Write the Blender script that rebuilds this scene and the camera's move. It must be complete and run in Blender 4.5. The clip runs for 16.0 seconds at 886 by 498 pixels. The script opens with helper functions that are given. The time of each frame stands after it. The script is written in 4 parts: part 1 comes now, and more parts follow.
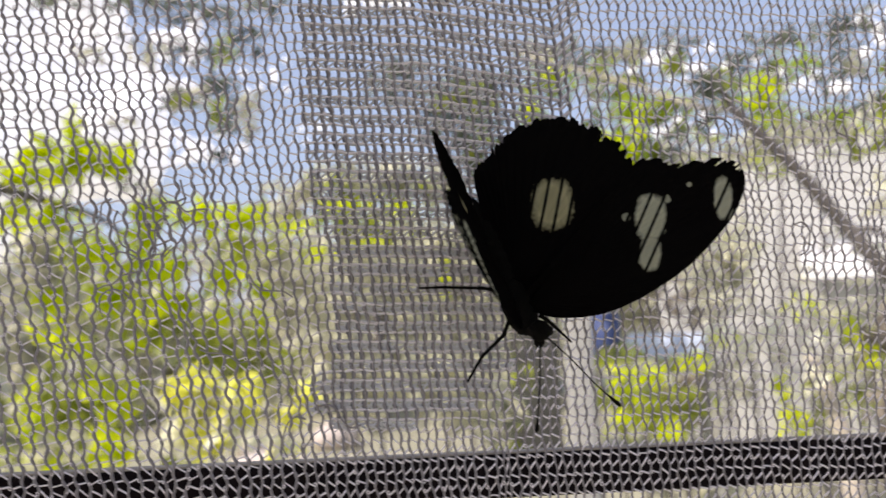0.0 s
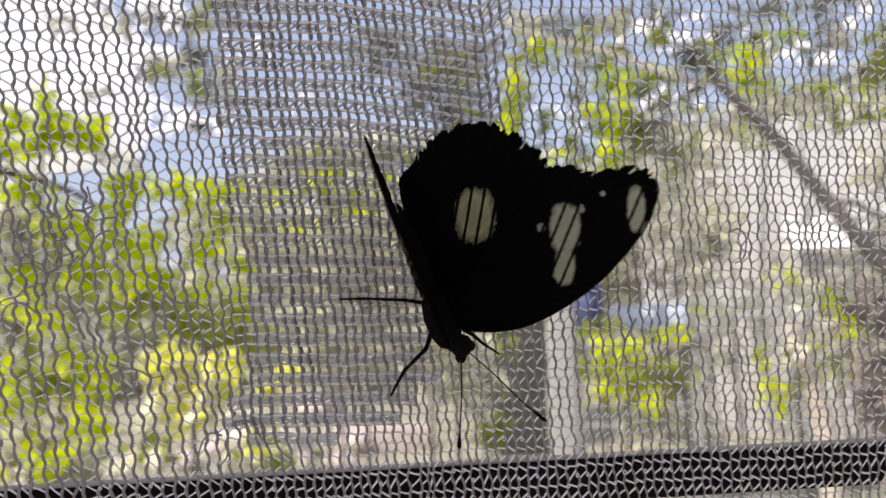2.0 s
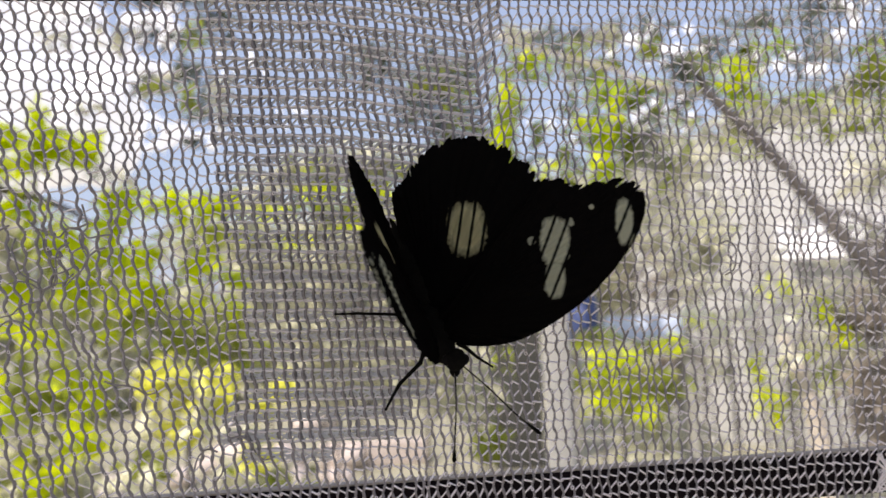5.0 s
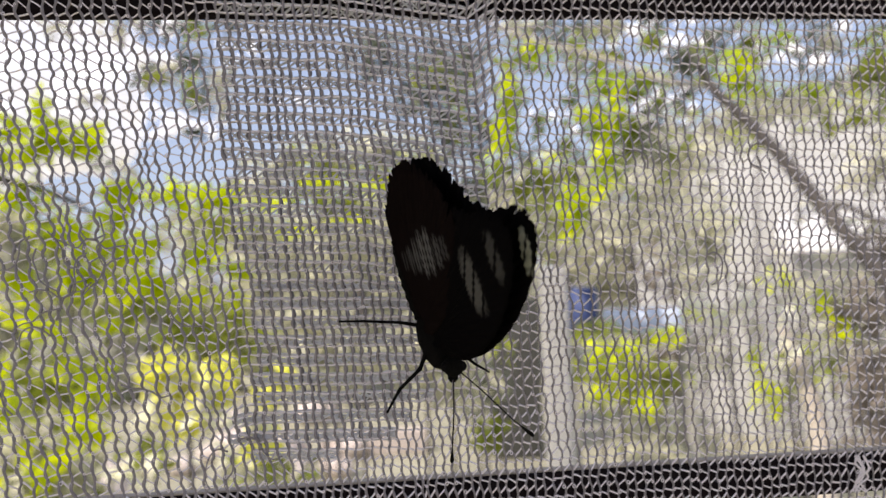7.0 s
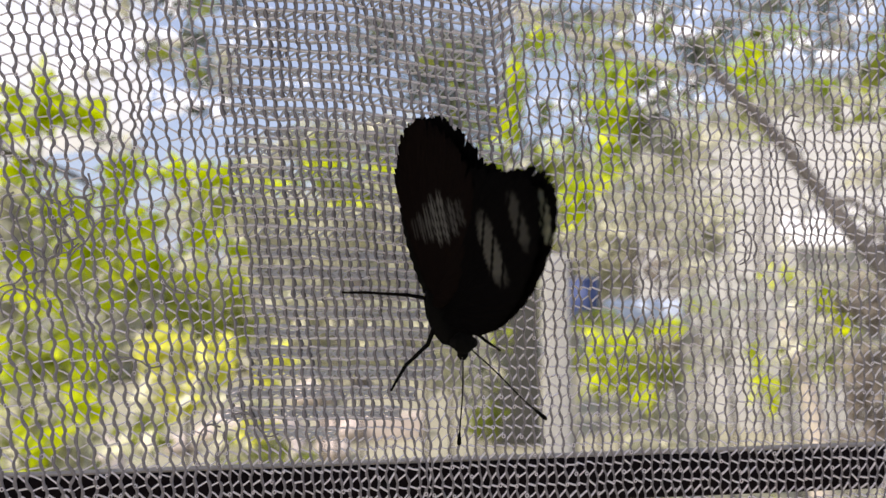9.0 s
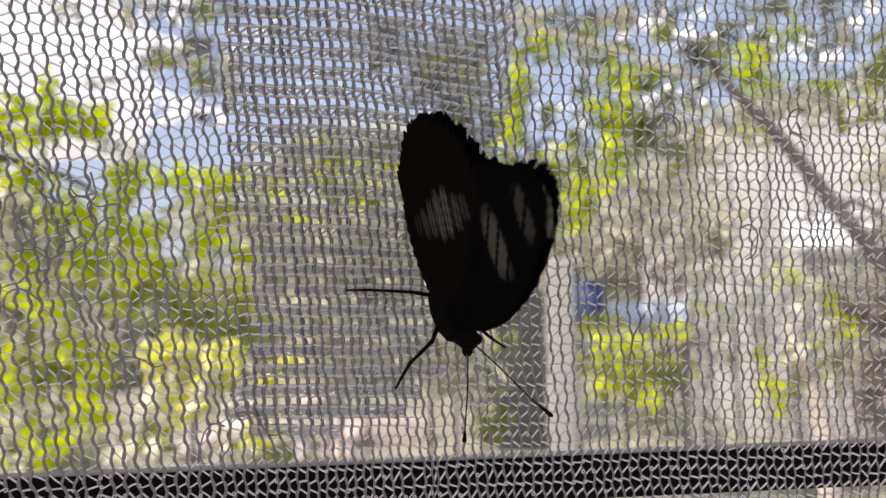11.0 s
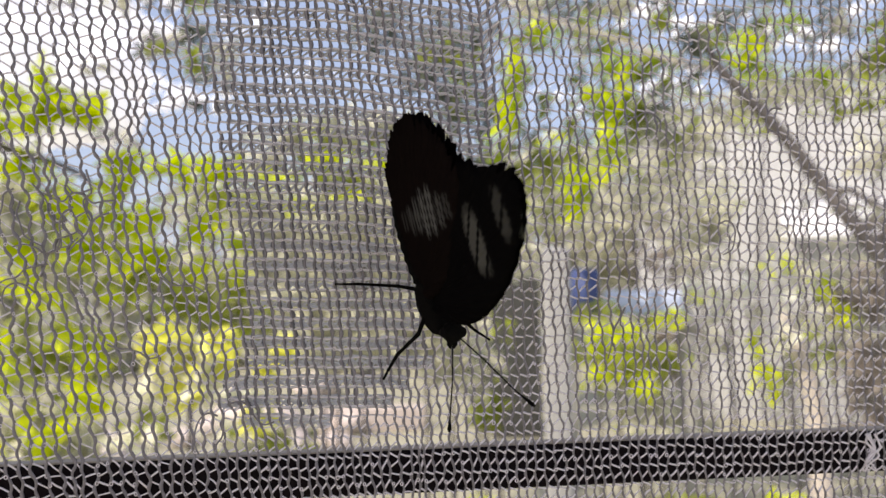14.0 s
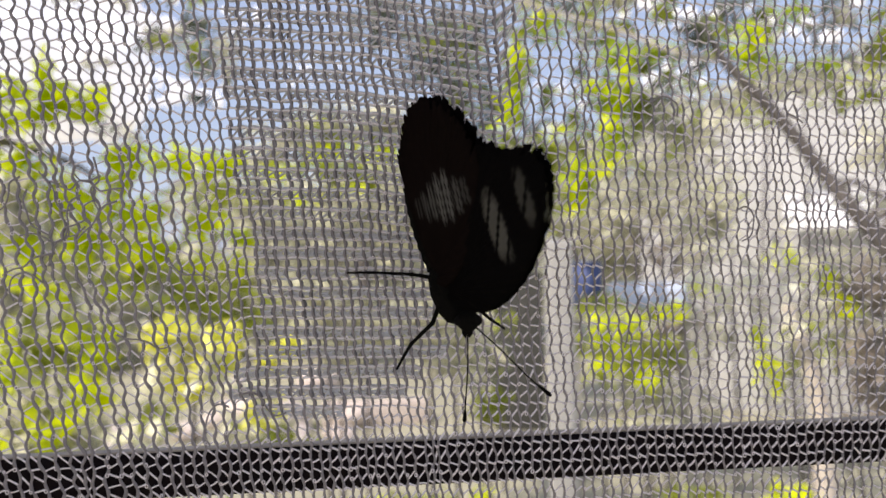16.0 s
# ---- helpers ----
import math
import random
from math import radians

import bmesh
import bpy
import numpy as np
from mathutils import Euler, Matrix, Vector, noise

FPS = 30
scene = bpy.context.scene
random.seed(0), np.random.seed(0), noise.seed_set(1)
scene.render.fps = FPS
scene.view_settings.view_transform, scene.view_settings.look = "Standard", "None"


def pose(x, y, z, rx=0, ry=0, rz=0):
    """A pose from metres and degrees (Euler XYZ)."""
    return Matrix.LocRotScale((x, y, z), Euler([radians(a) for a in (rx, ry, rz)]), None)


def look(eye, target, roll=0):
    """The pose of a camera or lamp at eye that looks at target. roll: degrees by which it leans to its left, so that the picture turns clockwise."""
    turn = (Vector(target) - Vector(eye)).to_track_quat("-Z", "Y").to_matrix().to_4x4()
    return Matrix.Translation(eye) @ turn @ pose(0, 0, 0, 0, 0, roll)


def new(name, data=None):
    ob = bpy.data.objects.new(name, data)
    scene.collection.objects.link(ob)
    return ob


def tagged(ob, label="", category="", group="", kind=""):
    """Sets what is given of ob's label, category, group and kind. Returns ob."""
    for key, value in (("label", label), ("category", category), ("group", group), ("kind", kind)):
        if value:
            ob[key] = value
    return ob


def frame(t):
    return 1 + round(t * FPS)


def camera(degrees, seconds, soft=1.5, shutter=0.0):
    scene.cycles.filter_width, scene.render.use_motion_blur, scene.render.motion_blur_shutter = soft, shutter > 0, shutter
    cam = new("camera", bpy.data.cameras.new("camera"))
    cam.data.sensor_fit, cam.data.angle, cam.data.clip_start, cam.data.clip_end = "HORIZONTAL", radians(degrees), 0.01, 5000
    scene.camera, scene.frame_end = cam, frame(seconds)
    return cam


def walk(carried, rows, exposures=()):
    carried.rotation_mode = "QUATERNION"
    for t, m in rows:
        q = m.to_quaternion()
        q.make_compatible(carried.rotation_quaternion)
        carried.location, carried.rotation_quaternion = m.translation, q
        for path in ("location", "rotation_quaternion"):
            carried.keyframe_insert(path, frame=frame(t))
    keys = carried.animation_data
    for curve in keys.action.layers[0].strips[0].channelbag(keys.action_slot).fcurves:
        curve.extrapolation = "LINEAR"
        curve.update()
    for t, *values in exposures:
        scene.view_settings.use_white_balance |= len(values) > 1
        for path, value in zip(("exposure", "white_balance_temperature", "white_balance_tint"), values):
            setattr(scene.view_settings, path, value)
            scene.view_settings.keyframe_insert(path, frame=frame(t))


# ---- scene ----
cam = camera(63.0, 16.0, soft=1.4, shutter=0.3)
cam.data.dof.use_dof = True
cam.data.dof.focus_distance = 0.116
cam.data.dof.aperture_fstop = 22.0

# seconds, eye (x, y, z), yaw, pitch, roll; a phone held a hand's width from the netting
WAY = [
    (0, -0.0127, -0.1218, 1.4973, -4.26, 4.74, -1.77),
    (0.1, -0.0158, -0.1218, 1.4984, -4.29, 4.64, -1.78),
    (0.2, -0.0190, -0.1217, 1.4997, -4.32, 4.83, -1.78),
    (0.3, -0.0201, -0.1217, 1.5009, -4.53, 4.95, -1.79),
    (0.4, -0.0175, -0.1200, 1.5013, -4.69, 4.68, -1.51),
    (0.5, -0.0142, -0.1183, 1.5014, -4.93, 4.15, -1.23),
    (0.6, -0.0119, -0.1179, 1.5013, -5.12, 4.06, -1.20),
    (0.7, -0.0104, -0.1174, 1.5015, -5.23, 4.21, -1.17),
    (0.8, -0.0097, -0.1170, 1.5018, -5.28, 4.59, -1.15),
    (0.9, -0.0090, -0.1165, 1.5015, -5.33, 4.24, -1.12),
    (1, -0.0082, -0.1161, 1.5010, -5.38, 3.64, -1.09),
    (1.1, -0.0068, -0.1166, 1.5009, -5.37, 3.49, -1.21),
    (1.2, -0.0055, -0.1172, 1.5010, -5.35, 3.51, -1.32),
    (1.3, -0.0045, -0.1177, 1.5010, -5.30, 3.48, -1.44),
    (1.4, -0.0039, -0.1183, 1.5013, -5.23, 3.71, -1.55),
    (1.5, -0.0027, -0.1188, 1.5013, -5.20, 3.66, -1.67),
    (1.6, -0.0017, -0.1187, 1.5020, -5.29, 3.65, -1.71),
    (1.7, -0.0014, -0.1187, 1.5026, -5.31, 3.64, -1.74),
    (1.8, -0.0013, -0.1186, 1.5031, -5.32, 3.35, -1.78),
    (1.9, -0.0011, -0.1186, 1.5035, -5.34, 3.02, -1.81),
    (2, -0.0019, -0.1185, 1.5036, -5.27, 2.39, -1.85),
    (2.2, -0.0009, -0.1185, 1.5028, -5.30, 2.17, -1.99),
    (2.3, -0.0003, -0.1186, 1.5027, -5.32, 2.34, -2.05),
    (2.4, -0.0004, -0.1186, 1.5027, -5.29, 2.63, -2.12),
    (2.5, -0.0007, -0.1186, 1.5024, -5.23, 2.65, -2.19),
    (2.6, -0.0002, -0.1187, 1.5021, -5.21, 2.86, -2.22),
    (2.7, -0.0001, -0.1189, 1.5017, -5.16, 2.89, -2.24),
    (2.8, 0.0001, -0.1190, 1.5013, -5.11, 3.04, -2.27),
    (3, 0.0009, -0.1193, 1.5003, -5.06, 2.93, -2.32),
    (3.1, 0.0011, -0.1184, 1.5000, -5.11, 2.63, -2.32),
    (3.2, 0.0002, -0.1176, 1.4998, -5.05, 2.56, -2.33),
    (3.3, -0.0001, -0.1167, 1.5000, -5.06, 2.87, -2.33),
    (3.4, -0.0004, -0.1159, 1.5000, -5.06, 2.98, -2.34),
    (3.5, 0.0000, -0.1150, 1.5000, -5.12, 3.12, -2.34),
    (3.6, 0.0017, -0.1148, 1.5006, -5.31, 3.36, -2.38),
    (3.7, 0.0019, -0.1146, 1.5010, -5.38, 3.31, -2.43),
    (3.8, 0.0014, -0.1144, 1.5013, -5.38, 3.22, -2.47),
    (4, 0.0016, -0.1140, 1.5017, -5.48, 2.74, -2.56),
    (4.1, 0.0017, -0.1147, 1.5018, -5.53, 2.70, -2.53),
    (4.2, 0.0011, -0.1154, 1.5018, -5.50, 2.60, -2.49),
    (4.3, 0.0003, -0.1161, 1.5021, -5.48, 2.71, -2.46),
    (4.5, -0.0013, -0.1175, 1.5023, -5.40, 2.68, -2.39),
    (4.6, -0.0024, -0.1179, 1.5026, -5.38, 2.76, -2.39),
    (4.7, -0.0029, -0.1183, 1.5029, -5.42, 2.93, -2.39),
    (4.8, -0.0037, -0.1187, 1.5033, -5.43, 3.23, -2.38),
    (4.9, -0.0030, -0.1191, 1.5038, -5.57, 3.55, -2.38),
    (5, -0.0018, -0.1195, 1.5038, -5.75, 3.39, -2.38),
    (5.1, -0.0011, -0.1203, 1.5051, -5.82, 3.49, -2.39),
    (5.2, -0.0024, -0.1211, 1.5059, -5.71, 3.11, -2.40),
    (7.3, -0.0020, -0.1256, 1.5070, -5.65, 2.54, -1.98),
    (7.5, -0.0031, -0.1228, 1.5054, -5.75, 2.52, -1.07),
    (7.7, -0.0024, -0.1210, 1.5053, -5.68, 2.45, -0.87),
    (7.8, -0.0024, -0.1202, 1.5051, -5.60, 2.18, -0.76),
    (8, -0.0031, -0.1184, 1.5048, -5.40, 1.91, -0.56),
    (8.2, -0.0022, -0.1185, 1.5047, -5.46, 1.80, -0.64),
    (8.3, -0.0024, -0.1186, 1.5048, -5.42, 1.86, -0.67),
    (8.5, -0.0023, -0.1187, 1.5048, -5.40, 1.92, -0.75),
    (8.7, -0.0016, -0.1182, 1.5048, -5.53, 1.92, -0.69),
    (8.8, -0.0020, -0.1180, 1.5049, -5.52, 1.91, -0.66),
    (9, -0.0029, -0.1175, 1.5046, -5.51, 1.54, -0.60),
    (9.2, -0.0025, -0.1174, 1.5046, -5.52, 1.66, -0.64),
    (11.3, -0.0028, -0.1168, 1.5033, -5.17, 1.90, -1.05),
    (11.5, -0.0025, -0.1189, 1.5037, -5.43, 1.45, -1.13),
    (11.7, -0.0017, -0.1191, 1.5042, -5.53, 1.47, -1.09),
    (11.8, -0.0018, -0.1193, 1.5045, -5.53, 1.47, -1.07),
    (12, -0.0019, -0.1195, 1.5048, -5.55, 1.24, -1.03),
    (12.2, -0.0001, -0.1206, 1.5049, -5.63, 1.14, -1.05),
    (12.3, 0.0000, -0.1211, 1.5050, -5.60, 1.16, -1.06),
    (12.5, -0.0016, -0.1222, 1.5052, -5.37, 1.11, -1.08),
    (12.7, -0.0025, -0.1221, 1.5051, -5.16, 1.39, -0.92),
    (12.8, -0.0025, -0.1221, 1.5048, -5.09, 1.23, -0.85),
    (13, -0.0013, -0.1220, 1.5044, -5.07, 1.06, -0.69),
    (13.2, -0.0012, -0.1207, 1.5042, -5.37, 1.29, -0.66),
    (13.3, -0.0019, -0.1200, 1.5039, -5.45, 1.21, -0.64),
    (13.5, -0.0031, -0.1187, 1.5033, -5.63, 1.02, -0.61),
    (13.7, -0.0025, -0.1194, 1.5037, -5.54, 0.91, -0.76),
    (13.8, -0.0019, -0.1198, 1.5039, -5.52, 0.86, -0.83),
    (14, -0.0014, -0.1205, 1.5044, -5.43, 0.96, -0.98),
    (14.2, -0.0011, -0.1197, 1.5044, -5.47, 0.73, -0.92),
    (14.3, -0.0022, -0.1194, 1.5045, -5.38, 0.78, -0.90),
    (14.5, -0.0016, -0.1186, 1.5044, -5.45, 0.47, -0.84),
    (14.7, -0.0004, -0.1190, 1.5041, -5.51, 0.56, -0.86),
    (14.8, -0.0003, -0.1192, 1.5039, -5.51, 0.60, -0.88),
    (15, -0.0013, -0.1196, 1.5037, -5.37, 0.79, -0.90),
    (15.2, -0.0022, -0.1201, 1.5032, -5.13, 0.88, -1.00),
    (15.3, -0.0015, -0.1203, 1.5031, -5.10, 1.05, -1.05),
    (15.5, -0.0016, -0.1208, 1.5027, -4.93, 1.22, -1.15),
    (15.7, -0.0029, -0.1198, 1.5027, -5.00, 0.56, -1.18),
    (15.8, -0.0029, -0.1192, 1.5027, -5.09, 0.22, -1.20),
    (16, -0.0031, -0.1182, 1.5035, -5.25, 0.45, -1.23),
]


def eye_pose(x, y, z, yaw, pitch, roll):
    a, b = radians(yaw), radians(pitch)
    ahead = Vector((-math.sin(a) * math.cos(b), math.cos(a) * math.cos(b), math.sin(b)))
    return look((x, y, z), Vector((x, y, z)) + ahead, roll)


walk(cam, [(t, eye_pose(*row)) for t, *row in WAY], [(0, 0.01, 7300, 15), (16, 0.01, 7300, 15)])

# ---- daylight ----
SUN_ELEVATION, SUN_BEARING = 50.0, -122.0
world = bpy.data.worlds.new("world")
scene.world = world
world.use_nodes = True
wt = world.node_tree
sky = wt.nodes.new("ShaderNodeTexSky")
sky.sky_type = "NISHITA"
sky.sun_disc = False
sky.air_density, sky.dust_density, sky.ozone_density = 1.0, 2.0, 1.0
sky.sun_elevation, sky.sun_rotation = radians(SUN_ELEVATION), radians(SUN_BEARING)
veil = wt.nodes.new("ShaderNodeMix")  # thin even haze over the whole sky
veil.data_type = "RGBA"
veil.inputs["Factor"].default_value = 0.5
veil.inputs["B"].default_value = (4.0, 5.1, 7.9, 1)
wt.links.new(sky.outputs["Color"], veil.inputs["A"])
wt.links.new(veil.outputs["Result"], wt.nodes["Background"].inputs["Color"])
wt.nodes["Background"].inputs["Strength"].default_value = 0.15

sun = new("sun", bpy.data.lights.new("sun", "SUN"))
sun.data.energy, sun.data.angle, sun.data.color = 3.8, radians(0.5), (1.0, 0.97, 0.92)
sb, se = radians(SUN_BEARING), radians(SUN_ELEVATION)
sun_way = Vector((math.sin(sb) * math.cos(se), math.cos(sb) * math.cos(se), math.sin(se)))
sun.matrix_world = look(sun_way * 50, (0, 0, 0))
scene.view_settings.exposure = 0.0


# ---- materials ----
def material(name, base, rough=0.6, spread=0.25, scale=30.0, fine=300.0, metal=0.0, bump=0.2, through_light=0.0, by_island=False, by_object=False, depth=0.001, gloss=0.5):
    """A surface whose colour varies at two scales; through_light: the share that shines through it."""
    m = bpy.data.materials.new(name)
    m.use_nodes = True
    t = m.node_tree
    p = t.nodes["Principled BSDF"]
    p.inputs["Roughness"].default_value, p.inputs["Metallic"].default_value = rough, metal
    p.inputs["Specular IOR Level"].default_value = gloss
    c = t.nodes.new("ShaderNodeTexCoord")
    big, small = t.nodes.new("ShaderNodeTexNoise"), t.nodes.new("ShaderNodeTexNoise")
    big.inputs["Scale"].default_value, small.inputs["Scale"].default_value = scale, fine
    big.inputs["Detail"].default_value = 4
    for n in (big, small):
        t.links.new(c.outputs["Object"], n.inputs["Vector"])
    add = t.nodes.new("ShaderNodeMath")
    add.operation = "ADD"
    t.links.new(big.outputs["Fac"], add.inputs[0])
    t.links.new(small.outputs["Fac"], add.inputs[1])
    last = add
    if by_island or by_object:
        g = t.nodes.new("ShaderNodeNewGeometry" if by_island else "ShaderNodeObjectInfo")
        more = t.nodes.new("ShaderNodeMath")
        more.operation = "ADD"
        t.links.new(g.outputs["Random Per Island" if by_island else "Random"], more.inputs[0])
        t.links.new(add.outputs[0], more.inputs[1])
        last = more
    span = t.nodes.new("ShaderNodeMapRange")
    middle = 1.5 if by_island or by_object else 1.0
    span.inputs["From Min"].default_value, span.inputs["From Max"].default_value = middle - 0.6, middle + 0.6
    t.links.new(last.outputs[0], span.inputs["Value"])
    r = t.nodes.new("ShaderNodeValToRGB")
    lo, hi = [[min(1.0, v * k) for v in base] + [1] for k in (1 - spread, 1 + spread)]
    r.color_ramp.elements[0].color, r.color_ramp.elements[1].color = lo, hi
    t.links.new(span.outputs["Result"], r.inputs["Fac"])
    t.links.new(r.outputs["Color"], p.inputs["Base Color"])
    if bump:
        b = t.nodes.new("ShaderNodeBump")
        b.inputs["Strength"].default_value, b.inputs["Distance"].default_value = bump, depth
        t.links.new(small.outputs["Fac"], b.inputs["Height"])
        t.links.new(b.outputs["Normal"], p.inputs["Normal"])
    if through_light:
        tr = t.nodes.new("ShaderNodeBsdfTranslucent")
        t.links.new(r.outputs["Color"], tr.inputs["Color"])
        ms = t.nodes.new("ShaderNodeMixShader")
        ms.inputs[0].default_value = through_light
        t.links.new(p.outputs[0], ms.inputs[1])
        t.links.new(tr.outputs[0], ms.inputs[2])
        t.links.new(ms.outputs[0], t.nodes["Material Output"].inputs["Surface"])
    return m


def wing_material(name, spots, base, cream, way, gap, crisp=5.0):
    """Near-black scales with pale translucent patches (u, v, half length, half width, turn, strength) cut by dark veins that run along way (degrees), gap millimetres apart."""
    m = bpy.data.materials.new(name)
    m.use_nodes = True
    t = m.node_tree
    p = t.nodes["Principled BSDF"]

    def calc(op, a, b=None, clamp=False):
        n = t.nodes.new("ShaderNodeMath")
        n.operation, n.use_clamp = op, clamp
        for i, v in enumerate((a, b)):
            if v is None:
                continue
            if isinstance(v, (int, float)):
                n.inputs[i].default_value = v
            else:
                t.links.new(v, n.inputs[i])
        return n.outputs[0]

    c = t.nodes.new("ShaderNodeTexCoord")
    s = t.nodes.new("ShaderNodeSeparateXYZ")
    t.links.new(c.outputs["Object"], s.inputs[0])
    wob = t.nodes.new("ShaderNodeTexNoise")
    wob.inputs["Scale"].default_value, wob.inputs["Detail"].default_value = 900, 3
    t.links.new(c.outputs["Object"], wob.inputs["Vector"])
    x, y = s.outputs["X"], s.outputs["Y"]
    total = None
    for u, v, length, width, turn, strength in spots:
        dx, dy = calc("SUBTRACT", x, u / 1000), calc("SUBTRACT", y, v / 1000)
        ca, sa = math.cos(radians(turn)), math.sin(radians(turn))
        along = calc("ADD", calc("MULTIPLY", dx, ca * 1000 / length), calc("MULTIPLY", dy, sa * 1000 / length))
        over = calc("ADD", calc("MULTIPLY", dx, -sa * 1000 / width), calc("MULTIPLY", dy, ca * 1000 / width))
        far = calc("POWER", calc("ADD", calc("POWER", calc("ABSOLUTE", along), 2.6), calc("POWER", calc("ABSOLUTE", over), 2.6)), 0.4)
        edge = calc("ADD", far, calc("MULTIPLY", calc("SUBTRACT", wob.outputs["Fac"], 0.5), 0.5))
        inside = calc("MULTIPLY", calc("MULTIPLY", calc("SUBTRACT", 1.0 + 0.5 / crisp, edge), crisp, True), strength)
        total = inside if total is None else calc("MAXIMUM", total, inside)
    sx, sy = -math.sin(radians(way)) * 1000 / gap, math.cos(radians(way)) * 1000 / gap
    steps = calc("ADD", calc("ADD", calc("MULTIPLY", x, sx), calc("MULTIPLY", y, sy)), 50.2)
    comb = calc("ABSOLUTE", calc("SUBTRACT", calc("FRACT", steps), 0.5))
    line = calc("MULTIPLY", calc("SUBTRACT", comb, 0.08), 12.0, True)
    fac = calc("MULTIPLY", total, line, True)
    tint = t.nodes.new("ShaderNodeMix")
    tint.data_type = "RGBA"
    tint.inputs["A"].default_value, tint.inputs["B"].default_value = (*base, 1), (*cream, 1)
    t.links.new(fac, tint.inputs["Factor"])
    t.links.new(tint.outputs["Result"], p.inputs["Base Color"])
    p.inputs["Roughness"].default_value = 0.75
    p.inputs["Specular IOR Level"].default_value = 0.0
    bump = t.nodes.new("ShaderNodeBump")
    bump.inputs["Strength"].default_value, bump.inputs["Distance"].default_value = 0.15, 0.0001
    t.links.new(comb, bump.inputs["Height"])
    t.links.new(bump.outputs["Normal"], p.inputs["Normal"])
    tr = t.nodes.new("ShaderNodeBsdfTranslucent")
    t.links.new(tint.outputs["Result"], tr.inputs["Color"])
    ms = t.nodes.new("ShaderNodeMixShader")
    t.links.new(calc("MULTIPLY", fac, 0.6), ms.inputs[0])
    t.links.new(p.outputs[0], ms.inputs[1])
    t.links.new(tr.outputs[0], ms.inputs[2])
    t.links.new(ms.outputs[0], t.nodes["Material Output"].inputs["Surface"])
    return m


CHAIN = material("grey_chain_yarn", (0.27, 0.24, 0.255), 0.45, 0.3, 60, 2500, bump=0.35, depth=0.0001, through_light=0.05)
LINK = material("pale_grey_link_yarn", (0.93, 0.84, 0.88), 0.5, 0.1, 60, 2500, bump=0.3, depth=0.0001, through_light=0.06)
# yarns of the overlapping piece, slightly darker than those of the first
PATCH_LINK = material("patch_link_yarn", (0.88, 0.84, 0.88), 0.5, 0.2, 60, 2500, bump=0.3, depth=0.0001, through_light=0.06)
PATCH_CHAIN = material("patch_chain_yarn", (0.235, 0.22, 0.24), 0.45, 0.3, 60, 2500, bump=0.35, depth=0.0001, through_light=0.05)
BLACK_BAR = material("black_paint", (0.015, 0.010, 0.011), 0.95, 0.4, 60, 900, bump=0.2, depth=0.0002, gloss=0.1)
PALE_STRIP = material("pale_bar_top", (0.46, 0.40, 0.345), 0.95, 0.25, 200, 3000, bump=0.3, depth=0.0002)
BODY = material("black_scales", (0.005, 0.0045, 0.004), 0.95, 0.4, 500, 4000, bump=0.6, depth=0.0002, gloss=0.05)
EYE = material("dark_eye", (0.006, 0.005, 0.005), 0.8, 0.2, 300, 2000, bump=0, gloss=0.05)
# sunlight on the foliage is put into this brighter leaf colour
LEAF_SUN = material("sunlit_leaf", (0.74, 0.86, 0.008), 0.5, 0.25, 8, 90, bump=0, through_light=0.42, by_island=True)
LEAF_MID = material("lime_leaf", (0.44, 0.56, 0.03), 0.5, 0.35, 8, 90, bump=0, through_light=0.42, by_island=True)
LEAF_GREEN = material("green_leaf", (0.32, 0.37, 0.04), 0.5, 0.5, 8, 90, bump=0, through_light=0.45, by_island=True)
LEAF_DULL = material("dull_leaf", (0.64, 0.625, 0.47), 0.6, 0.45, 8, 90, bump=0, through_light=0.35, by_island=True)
LEAF_YELLOW = material("yellow_leaf", (0.98, 0.97, 0.16), 0.5, 0.15, 8, 90, bump=0, through_light=0.2, by_island=True)
BARK = material("grey_bark", (0.13, 0.115, 0.105), 0.9, 0.4, 12, 120, bump=0.5, depth=0.004)
BARK_TAN = material("tan_bark", (0.62, 0.55, 0.48), 0.9, 0.35, 9, 90, bump=0.5, depth=0.004)
GROUND = material("dry_grass_ground", (0.38, 0.36, 0.26), 0.95, 0.45, 1.3, 18, bump=0.6, depth=0.02)
WALL = material("pale_render", (0.53, 0.53, 0.515), 0.9, 0.3, 1.5, 30, bump=0.3, depth=0.003)
WHITE = material("white_sheet", (0.82, 0.82, 0.82), 0.7, 0.08, 3, 60, bump=0.2, depth=0.002)
BLUE = material("blue_plastic", (0.06, 0.09, 0.24), 0.6, 0.25, 6, 90, bump=0.1)
PALE_BLUE = material("pale_blue_sheet", (0.62, 0.70, 0.88), 0.5, 0.15, 6, 90, bump=0.1)
POST = material("pale_post", (0.40, 0.395, 0.375), 0.85, 0.15, 8, 120, bump=0.3, depth=0.002)
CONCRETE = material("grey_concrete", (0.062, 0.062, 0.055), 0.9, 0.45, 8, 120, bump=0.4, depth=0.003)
LEAF_BROWN = material("brown_leaf", (0.31, 0.265, 0.22), 0.7, 0.5, 8, 90, bump=0, through_light=0.3, by_island=True)
STONE = material("pale_stone", (0.68, 0.58, 0.52), 0.9, 0.3, 8, 90, bump=0.4, depth=0.006)
# darker copy of the leaf, with the shade put into its colour
LEAF_SHADED = material("shaded_leaf", (0.16, 0.18, 0.12), 0.6, 0.5, 8, 90, bump=0, through_light=0.35, by_island=True)
LEAF_CREAM = material("cream_leaf", (0.97, 0.93, 0.74), 0.5, 0.1, 8, 90, bump=0, through_light=0.2, by_island=True)
